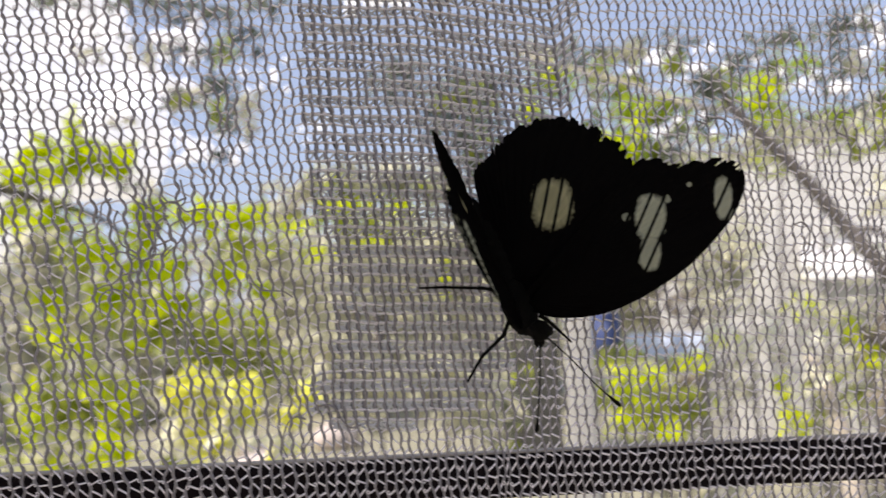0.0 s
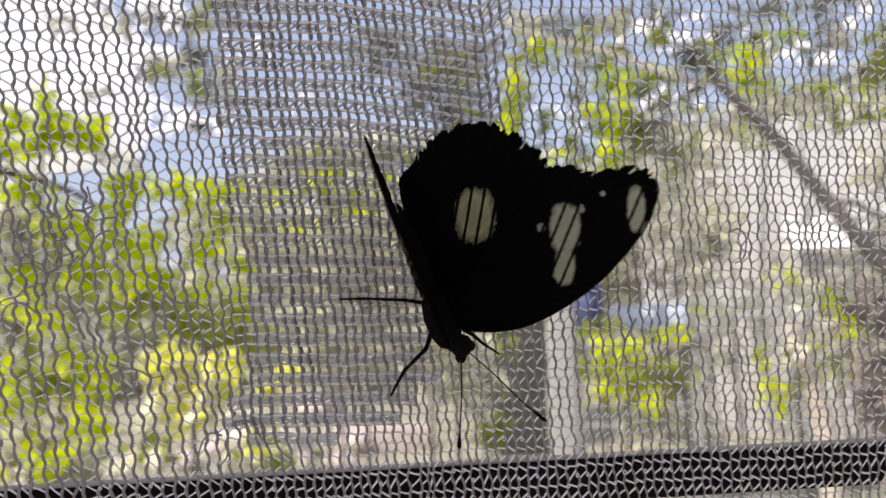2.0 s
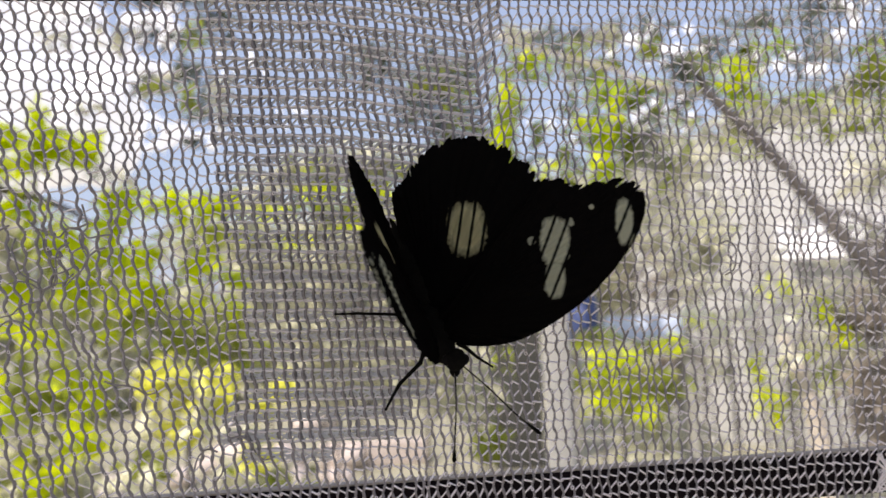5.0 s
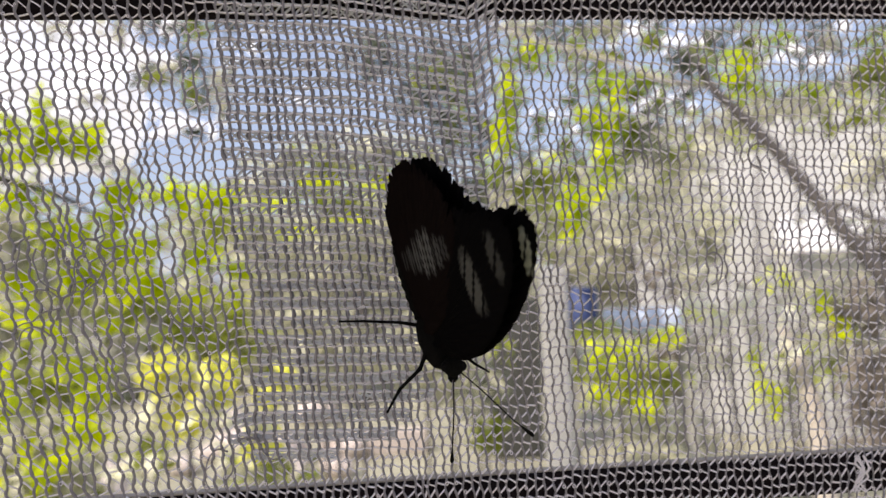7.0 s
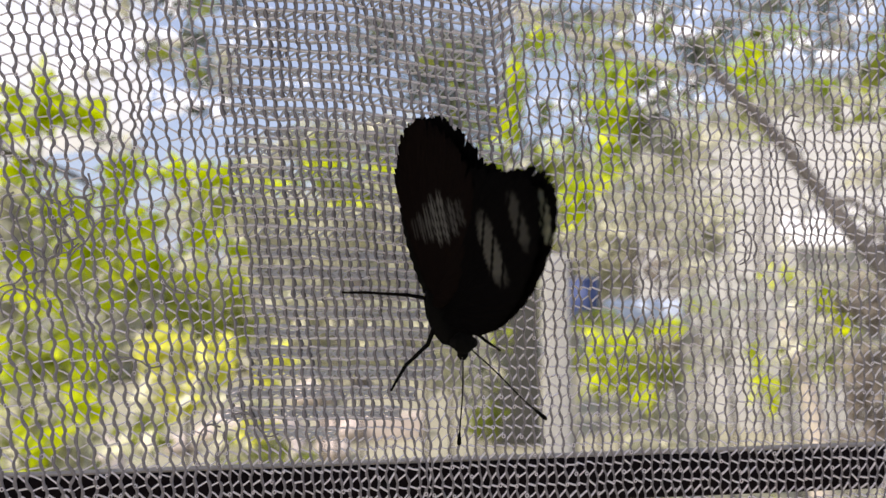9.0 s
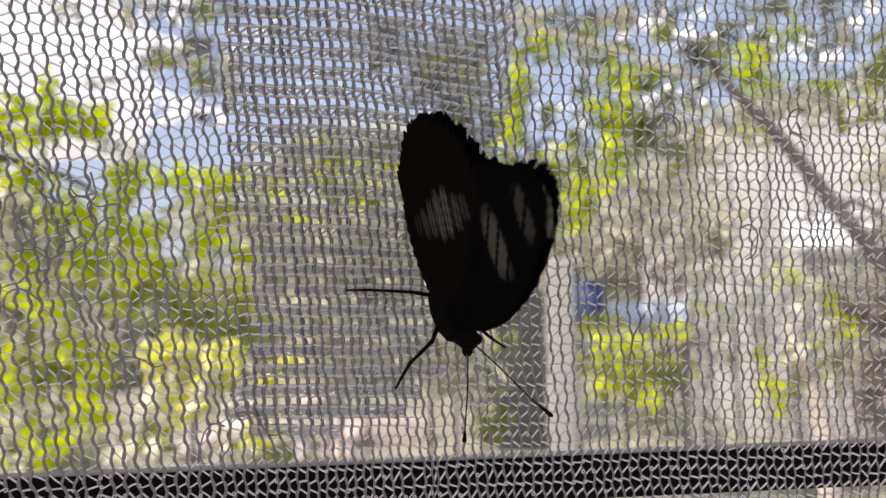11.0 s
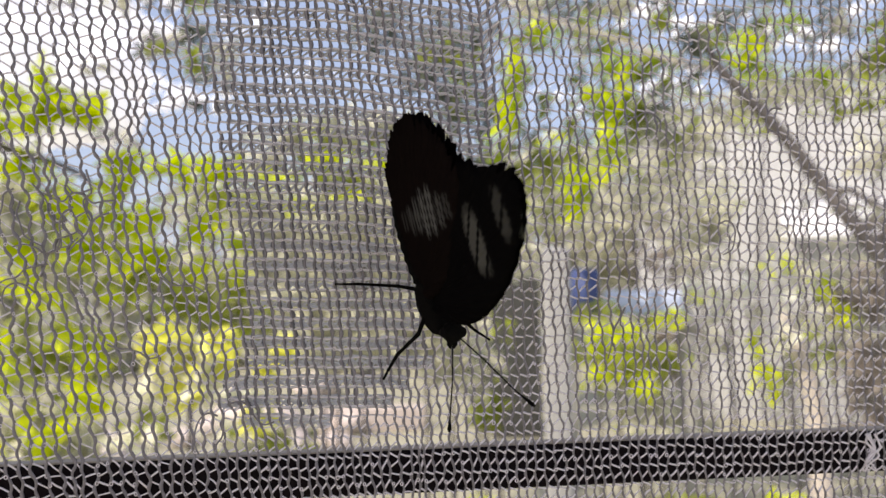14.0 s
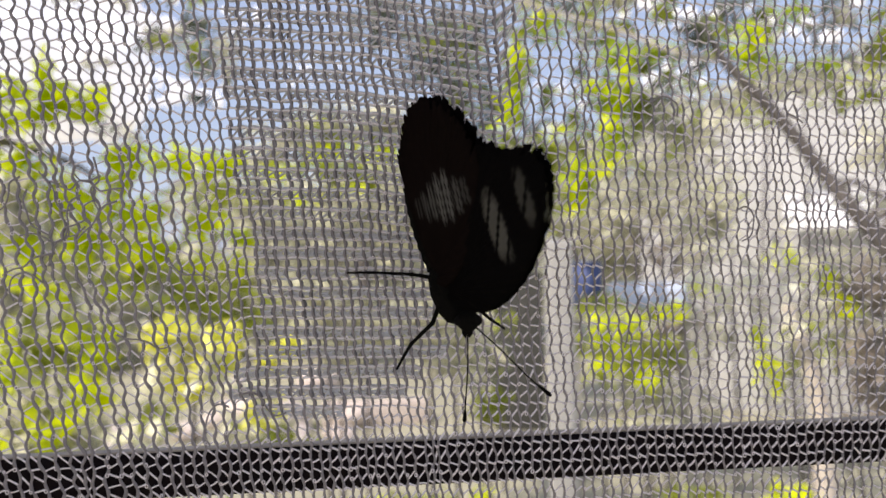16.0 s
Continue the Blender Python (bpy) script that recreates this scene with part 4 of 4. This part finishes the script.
# tree with a leaning limb and hanging foliage; sun and shade are put into the leaf colours
plant("tree", "tree with a dark leaning limb and loose green foliage", "tree", 45, 2.8,
      [(((45, None, 2.8), (44.6, -24, 2.75), (41.5, -9.0, 2.7), (37.4, -1.4, 2.65), (34.9, 2.4, 2.6), (33.2, 5.0, 2.6), (30.1, 9.6, 2.55), (27.0, 13.3, 2.5), (26.0, 15.0, 2.5), (25.4, 16.2, 2.5)), 0.034, 0.013),
       (((26.7, 13.6, 2.5), (23.3, 14.6, 2.5), (19.5, 16.4, 2.5), (15.5, 17.8, 2.5), (11.8, 19.1, 2.5), (8, 21, 2.5)), 0.009, 0.006, BARK_TAN),
       (((33.7, 4.2, 2.6), (34.9, 4.4, 2.6), (36.4, 3.4, 2.6), (40, 1.5, 2.6)), 0.012, 0.008)],
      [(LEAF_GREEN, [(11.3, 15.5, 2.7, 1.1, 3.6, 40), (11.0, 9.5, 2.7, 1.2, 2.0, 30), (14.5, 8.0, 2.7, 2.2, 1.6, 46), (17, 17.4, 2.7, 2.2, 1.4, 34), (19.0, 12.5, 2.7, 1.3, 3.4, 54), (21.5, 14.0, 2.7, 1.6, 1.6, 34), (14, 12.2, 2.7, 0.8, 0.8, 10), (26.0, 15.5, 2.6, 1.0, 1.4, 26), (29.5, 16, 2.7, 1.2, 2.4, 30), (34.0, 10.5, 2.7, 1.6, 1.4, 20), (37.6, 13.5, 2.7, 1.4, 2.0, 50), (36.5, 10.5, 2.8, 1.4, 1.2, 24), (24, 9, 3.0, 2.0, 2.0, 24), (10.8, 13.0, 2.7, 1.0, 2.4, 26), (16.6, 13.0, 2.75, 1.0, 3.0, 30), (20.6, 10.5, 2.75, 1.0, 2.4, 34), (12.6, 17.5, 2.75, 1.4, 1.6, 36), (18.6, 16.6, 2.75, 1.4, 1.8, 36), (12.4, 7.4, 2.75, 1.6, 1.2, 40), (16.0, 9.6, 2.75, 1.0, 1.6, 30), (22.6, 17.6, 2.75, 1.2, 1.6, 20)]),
       (LEAF_SHADED, [(4.0, 17.0, 2.9, 2.4, 2.2, 70), (6.8, 15.5, 2.9, 2.6, 3.0, 80), (8.4, 11.0, 2.9, 2.0, 2.4, 60), (8.6, 7.2, 2.9, 1.6, 1.6, 60), (6.2, 12.0, 2.9, 1.6, 2.0, 40), (15.0, 18.6, 2.9, 3.0, 1.2, 50), (22.4, 11.0, 2.9, 1.8, 2.6, 50), (24.8, 13.2, 2.9, 1.4, 1.4, 26), (33.5, 14.0, 2.9, 2.0, 2.6, 40), (12.6, 9.6, 2.9, 1.4, 1.2, 24), (18.4, 19.0, 2.95, 2.0, 1.0, 26), (1.5, 18.5, 2.9, 2.0, 1.0, 24), (24.6, 16.0, 2.45, 1.1, 1.0, 26), (36.8, 13.0, 2.9, 1.6, 1.2, 40), (30.0, 18.4, 2.9, 2.6, 1.2, 50), (27.0, 16.8, 2.9, 1.4, 1.2, 26), (34.6, 18.0, 2.9, 2.4, 1.6, 50), (22.6, 19.4, 2.9, 2.0, 0.9, 30), (38.6, 16.2, 2.9, 1.6, 1.6, 30)]),
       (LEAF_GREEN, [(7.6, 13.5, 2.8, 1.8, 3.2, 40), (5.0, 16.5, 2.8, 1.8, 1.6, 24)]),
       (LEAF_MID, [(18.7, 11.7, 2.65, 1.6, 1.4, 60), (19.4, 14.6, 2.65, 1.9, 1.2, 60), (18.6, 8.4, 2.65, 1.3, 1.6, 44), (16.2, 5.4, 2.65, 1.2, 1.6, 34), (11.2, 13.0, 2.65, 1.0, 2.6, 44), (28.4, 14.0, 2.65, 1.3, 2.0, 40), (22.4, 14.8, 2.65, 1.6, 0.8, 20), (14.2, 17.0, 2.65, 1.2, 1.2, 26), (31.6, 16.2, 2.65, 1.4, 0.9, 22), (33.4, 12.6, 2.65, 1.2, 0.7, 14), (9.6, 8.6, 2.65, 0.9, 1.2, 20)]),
       (LEAF_DULL, [(12.4, 19.4, 2.9, 1.8, 0.9, 40), (19.4, 18.8, 2.9, 1.8, 0.9, 40), (16.6, 16.0, 2.9, 1.0, 1.0, 18), (30.2, 11.6, 2.9, 1.4, 1.0, 26), (21.8, 9.6, 2.9, 1.6, 1.4, 40), (34.8, 15.4, 2.9, 1.0, 0.8, 16)]),
       (LEAF_DULL, [(30.8, 1.8, 5.4, 0.7, 0.9, 14), (33.4, 4.4, 5.4, 1.6, 0.4, 18), (33.8, 0.9, 5.4, 1.2, 0.5, 16), (35.9, 3.0, 5.4, 0.6, 0.9, 12), (37.4, 1.4, 5.4, 0.8, 0.6, 12), (32.0, 3.4, 5.4, 0.5, 0.4, 6)]),
       (LEAF_SHADED, [(0.5, 17.4, 2.9, 2.0, 1.6, 60), (3.6, 14.6, 2.9, 1.8, 1.4, 60), (6.6, 16.6, 2.9, 2.0, 2.0, 80), (6.4, 12.4, 2.9, 1.4, 1.4, 44), (9.0, 17.6, 2.9, 1.2, 1.0, 24)]),
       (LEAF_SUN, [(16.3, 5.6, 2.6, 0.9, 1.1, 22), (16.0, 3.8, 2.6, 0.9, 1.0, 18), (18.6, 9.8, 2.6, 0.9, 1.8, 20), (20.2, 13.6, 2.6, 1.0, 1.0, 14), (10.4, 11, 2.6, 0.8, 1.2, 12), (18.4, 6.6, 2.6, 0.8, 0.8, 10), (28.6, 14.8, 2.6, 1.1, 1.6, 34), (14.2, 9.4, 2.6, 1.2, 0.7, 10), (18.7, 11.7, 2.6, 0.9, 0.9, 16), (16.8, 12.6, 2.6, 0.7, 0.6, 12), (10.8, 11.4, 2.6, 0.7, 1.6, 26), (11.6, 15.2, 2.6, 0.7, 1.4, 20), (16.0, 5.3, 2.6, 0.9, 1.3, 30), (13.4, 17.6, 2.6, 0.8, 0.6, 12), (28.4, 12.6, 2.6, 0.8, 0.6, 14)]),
       (LEAF_DULL, [(13.5, 4.0, 3.4, 2.6, 2.6, 60), (21, 6, 3.4, 3.0, 3.0, 60), (24, 2, 3.4, 2.4, 1.6, 36)])], BARK, 0.034, 1000)
plant("shrub", "low yellow-green shrub beside the pale post", "bush", 19, 2.4,
      [(((19, None, 2.4), (19, -25, 2.4), (19, -8, 2.4)), 0.012, 0.005)],
      [(LEAF_SUN, [(17.2, -6.2, 2.4, 1.4, 1.2, 22), (19.4, -5.8, 2.4, 1.6, 1.2, 18), (18.0, -8.4, 2.4, 1.8, 1.2, 20), (20.8, -9.6, 2.4, 1.4, 1.2, 16), (22.8, -4.6, 2.4, 0.9, 0.8, 10)]),
       (LEAF_GREEN, [(19.0, -8, 2.6, 3.0, 2.2, 130), (17.5, -4.2, 2.65, 2.0, 0.8, 30), (22, -8, 2.65, 1.8, 1.8, 50), (21.5, -4.8, 2.65, 1.2, 0.6, 16)])], BARK, 0.03, 1100)
plant("shrub", "small green plants on the ground below the bars", "plant", 24, 2.5, [(((24, None, 2.5), (24, -26, 2.5)), 0.008, 0.004)],
      [(LEAF_SUN, [(30.5, -17.4, 2.4, 1.6, 0.9, 40), (-2, -19, 2.4, 2.5, 0.8, 34), (8, -18.5, 2.4, 1.2, 0.5, 14)]), (LEAF_GREEN, [(24, -18, 2.5, 3.0, 1.0, 70), (3, -19, 2.6, 4.0, 1.0, 70), (-14, -18.5, 2.2, 4.0, 1.0, 60)])], BARK, 0.026, 1150)
plant("tree", "slender tree with a tan trunk and brown undergrowth", "tree", 33, 3.2,
      [(((32.8, None, 3.2), (32.7, -14, 3.2), (32.2, -9.5, 3.2), (31.2, -6, 3.2), (30.4, -4.0, 3.2)), 0.050, 0.022)],
      [(LEAF_BROWN, [(35.4, -3.0, 3.05, 1.8, 2.0, 110), (35.6, -8.0, 3.05, 1.9, 3.0, 180), (36.5, -12, 3.05, 2.0, 2.0, 100), (39, -6, 3.1, 2.0, 4.0, 130), (37, 1.0, 3.2, 1.6, 1.4, 50), (23.6, -8.5, 3.4, 1.2, 2.4, 40)]), (LEAF_DULL, [(36, 2.6, 3.3, 2.2, 1.2, 30), (24.5, 0, 3.8, 2.4, 1.2, 36), (27, 5, 3.8, 3.0, 3.0, 30), (33, -1.2, 3.6, 2.4, 1.0, 40), (25, -6, 3.8, 2.0, 3.0, 40)]),
       # whitish highlights on the foliage, put in as cream leaves
       (LEAF_CREAM, [(24.6, -2.2, 3.3, 1.2, 0.7, 16), (26.4, -3.4, 3.3, 1.2, 0.8, 16), (30.6, -5.6, 3.1, 0.8, 1.4, 12), (28.4, -2.2, 3.3, 1.0, 0.6, 12), (31.0, -3.0, 3.3, 0.9, 0.6, 9)]),
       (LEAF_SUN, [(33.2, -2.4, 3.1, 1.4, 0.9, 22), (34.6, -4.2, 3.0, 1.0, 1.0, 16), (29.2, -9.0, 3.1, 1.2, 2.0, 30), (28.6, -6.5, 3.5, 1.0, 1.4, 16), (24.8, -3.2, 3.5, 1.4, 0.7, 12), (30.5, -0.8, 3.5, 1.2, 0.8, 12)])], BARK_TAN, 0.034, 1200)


# built things in the distance
def slab(name, label, category, b0, b1, e0, e1, d, mat, thick=0.06, bevel=0.01):
    """An upright panel between two bearings and two elevations, facing the shelter; e0 None: from the ground up."""
    p, q = spot(b0, 0, d), spot(b1, 0, d)
    p.z = q.z = -0.03 if e0 is None else spot(b0, e0, d).z
    top = spot(b0, e1, d).z
    m = Matrix.Translation((p + q) / 2) @ Matrix.Rotation(math.atan2(q.y - p.y, q.x - p.x), 4, "Z")
    w, h = (q - p).length, top - p.z
    root = tagged(part(name, box(-w / 2, w / 2, 0, thick, 0, h, bevel), mat, None), label, category)
    root.matrix_world = m
    return root


slab("post", "pale upright post standing beyond the netting", "post", 13.2, 15.4, None, 1.0, 1.75, POST, 0.07)
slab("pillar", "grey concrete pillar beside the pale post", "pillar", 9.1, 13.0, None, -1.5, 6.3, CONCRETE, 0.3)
slab("kerb", "low pale stone kerb in the garden", "kerb", -4.5, 3.8, None, -11.3, 6.6, STONE, 0.15)
slab("house_wall", "pale rendered house wall in the distance", "building", 20.5, 52, None, 10.5, 7.5, WALL, 0.2)
bm = bmesh.new()
awning = [bm.verts.new(spot(b, e, d)) for b, e, d in ((30.4, 1.1, 6.2), (38.4, 1.1, 6.2), (38.0, 4.0, 7.46), (30.6, 4.0, 7.46))]
bm.faces.new(awning)
bmesh.ops.recalc_face_normals(bm, faces=bm.faces[:])
bmesh.ops.solidify(bm, geom=bm.faces[:], thickness=0.03)
tagged(part("awning", bm, WHITE, None), "white sunlit awning sloping from the house wall", "awning")
bench = tagged(new("bench"), "low wooden bench behind the shrubs", "bench")
bench.location = (*spot(19.6, 0, 3.2).xy, 0)
bench_turn = Matrix.Rotation(radians(-19.6), 4, "Z")
BENCH_TOP = spot(0, -4.4, 3.0).z


def bench_part(name, *size):
    bm = box(*size, 0.006)
    bmesh.ops.transform(bm, matrix=bench_turn, verts=bm.verts)
    return part(name, bm, WEATHERED, bench)


bench_part("seat", -0.27, 0.27, -0.22, 0.2, BENCH_TOP - 0.05, BENCH_TOP)
for lx in (-0.24, 0.24):
    for ly in (-0.18, 0.16):
        bench_part("leg", lx - 0.02, lx + 0.02, ly - 0.02, ly + 0.02, -0.03, BENCH_TOP - 0.05)
slab("covering_sheet", "pale blue-white folded sheet lying on the bench", "sheet", 17.8, 23.8, -4.4, -2.6, 3.08, PALE_BLUE, 0.2, 0.02)
drum = bmesh.new()
bmesh.ops.create_cone(drum, cap_ends=True, segments=28, radius1=0.062, radius2=0.058, depth=0.2)
bmesh.ops.bevel(drum, geom=[e for e in drum.edges if abs(e.verts[0].co.z - e.verts[1].co.z) < 1e-5], offset=0.01, segments=2, affect="EDGES")
drum = tagged(part("drum", drum, BLUE, None), "small blue plastic drum standing on the bench", "drum")
drum.location = spot(16.5, -4.4, 3.12) + Vector((0, 0, 0.1))
for k, (b, e, d, wide, high, mat, n, sz) in enumerate([
        (20.5, 4.0, 4.6, 2.6, 3.2, LEAF_DULL, 150, 0.06), (24.0, 7.5, 4.8, 2.6, 2.4, LEAF_DULL, 130, 0.06), (25.0, 2.0, 4.6, 2.6, 2.4, LEAF_DULL, 110, 0.06), (22.0, 0.0, 4.4, 2.4, 1.6, LEAF_BROWN, 50, 0.05),
        (17.5, 1.5, 4.4, 2.4, 2.0, LEAF_DULL, 110, 0.06), (36.5, 6.5, 5.0, 2.0, 2.0, LEAF_DULL, 50, 0.06), (13.5, 5.0, 4.4, 2.4, 3.0, LEAF_GREEN, 90, 0.05), (8.0, -8.8, 4.4, 1.9, 2.0, LEAF_SHADED, 90, 0.05), (8.6, -12.0, 4.2, 1.6, 1.2, LEAF_GREEN, 40, 0.05), (9.7, -7.0, 4.6, 0.7, 3.0, LEAF_GREEN, 16, 0.045), (27.0, 10.5, 5.0, 2.4, 1.2, LEAF_DULL, 60, 0.06), (32.0, 11.5, 5.0, 2.4, 1.0, LEAF_DULL, 50, 0.06), (22.5, -7.0, 4.0, 1.8, 2.2, LEAF_BROWN, 60, 0.05)]):
    plant("shrub", "tall shrub against the house wall", "bush", b, d, [(((b, None, d), (b, -12, d), (b, e, d)), 0.012, 0.005)],
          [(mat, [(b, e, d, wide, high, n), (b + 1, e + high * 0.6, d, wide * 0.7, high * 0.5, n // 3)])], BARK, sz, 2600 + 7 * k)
for k in range(22):
    b, e, d = 21 + 20 * rn.random(), rn.uniform(-9, 13), rn.uniform(4.0, 6.5)
    e -= 9 if 27 < b < 37 and -2 < e < 7.5 else 0
    plant("sapling", "thin sapling with sparse leaves", "plant", b, d, [(((b, None, d), (b - 1, -5, d), (b, e + 1, d)), 0.008, 0.004)],
          [(rn.choice((LEAF_DULL, LEAF_DULL, LEAF_GREEN)), [(b, e, d, 2.2, 1.8, 26), (b - 1, e - 3, d, 1.6, 1.6, 14)])], BARK, 0.055, 2000 + 5 * k)
for k in range(16):
    b, e = rn.uniform(-22, 0), rn.uniform(-15, -9.5)
    d = 1.5 / math.tan(radians(-e)) * 0.55
    bm = bmesh.new()
    bmesh.ops.create_icosphere(bm, subdivisions=2, radius=1)
    sd = rn.random() * 50
    for v in bm.verts:
        v.co *= 1 + 0.25 * noise.noise(v.co * 1.3 + Vector((sd, 0, 0)))
    f = spot(b, 0, 1.5 / math.tan(radians(-e)))
    r = rn.uniform(0.12, 0.3)
    bmesh.ops.scale(bm, vec=(r, r, r * 0.6), verts=bm.verts)
    stone = tagged(part("stone", bm, STONE, None), "pale rounded garden stone in the sun", "stone", "garden stones")
    stone.location = (f.x, f.y, r * 0.35)

# white cloud far away; part of its sunlit brightness is put in as a glow
CLOUD = bpy.data.materials.new("cloud")
CLOUD.use_nodes = True
CLOUD.node_tree.nodes["Principled BSDF"].inputs["Base Color"].default_value = (0.91, 0.93, 0.97, 1)
CLOUD.node_tree.nodes["Principled BSDF"].inputs["Emission Color"].default_value = (0.96, 0.95, 1.0, 1)
CLOUD.node_tree.nodes["Principled BSDF"].inputs["Emission Strength"].default_value = 0.45
bm = bmesh.new()
for _ in range(70):
    b, e = rn.gauss(-28, 6.5), rn.gauss(15, 5)
    if b > -18.5 + rn.uniform(-6, 4) - max(0, 13 - e) * 0.6 or e < 5:
        continue
    bmesh.ops.create_icosphere(bm, subdivisions=2, radius=rn.uniform(25, 60), matrix=Matrix.Translation(spot(b, e, 900)))
for b, e, r in ((23, 18, 15), (25, 16.5, 12), (23.5, 13, 14), (21, 12, 10), (33, 15, 14), (0, 24, 20), (38, 18, 16), (13, 13, 8), (-9, 18, 10), (-6, 14, 8), (-14.5, 12.6, 16), (-17, 11.4, 14), (-20.5, 17.6, 44), (-23.5, 18.8, 44), (-17.5, 16.4, 30), (-16, 20, 24)):
    for _ in range(20):
        bmesh.ops.create_icosphere(bm, subdivisions=1, radius=r * rn.uniform(0.15, 0.55), matrix=Matrix.Translation(spot(b + rn.gauss(0, 1.6), e + rn.gauss(0, 0.55), 900)))
for v in bm.verts:
    v.co += 8 * noise.noise_vector(v.co * 0.03)
tagged(part("backdrop_cloud", bm, CLOUD, None), "bright white cloud in the sky", "cloud", kind="structure")


# ---- movement ----
# seconds, and how far each wing pair leans from the back's middle, in degrees
BEAT = [(0, 61.5, -14), (0.1, 63, -12), (0.2, 65, -10.1), (0.3, 63, -8.8), (0.4, 52, -1.8), (0.5, 38, 5.6), (0.6, 28, 13.6), (0.7, 22, 17.4), (0.8, 20, 18.7), (0.9, 20, 18.7), (1.0, 21, 18.1), (1.2, 20.5, 18.4), (1.5, 27, 14.2), (1.7, 32, 11.0), (1.8, 37.5, 7.5), (1.9, 43, 4.0), (2.0, 56, -5), (2.1, 68, -14), (2.2, 76, -22.5), (2.5, 75, -17.5), (2.7, 67, -14), (2.9, 54, -10), (3.0, 42, -6), (3.1, 38, 0), (3.3, 29, 12), (3.5, 22.5, 17.1), (3.7, 22.5, 17.1), (4.0, 26, 14.9), (4.2, 28.5, 13.3), (4.5, 41, 3.4), (4.7, 54, -6), (4.9, 55.5, -8.6), (5.0, 53.8, -9.4), (5.2, 46, -3.5), (5.6, 33, 9), (6.2, 25, 15.5), (7.3, 22, 17.4), (8.0, 21.5, 17.8), (9.0, 21, 18.1), (11.3, 20.5, 18.4), (12.0, 21, 18.1), (12.5, 19.5, 18.9), (13.0, 17.6, 17.0), (13.5, 20.5, 18.4), (14.0, 18.5, 17.9), (14.5, 18.8, 18.2), (15.0, 20.8, 18.0), (15.5, 15.4, 14.6), (16.0, 19.8, 18.8)]


def motions():
    for fore, hind, left in wings:
        turned, spread = [], []
        for t, one, other in BEAT:
            lean = one if left else other
            turn = pose(0, 0, 0, 90 - lean)
            wide = min(1.0, max(0.0, (one - other - 45) / 30))
            slide = 0.0011 * wide + 0.0006 * min(1.0, max(0.0, (one - other - 80) / 12))  # the forewing slides out as the pair opens
            turned.append((t, turn @ Matrix.Translation((0.0006 - 0.0010 * wide, 0, 0))))
            back = 0 if left else 4.5 * min(1.0, max(0.0, (-other - 11) / 6))  # the far forewing lies further back when spread
            spread.append((t, turn @ Matrix.Translation((0.0007 * wide if left else 0, slide, 0)) @ pose(0, 0, 0, 0, 0, back)))
        walk(fore, spread)
        walk(hind, turned)


motions()
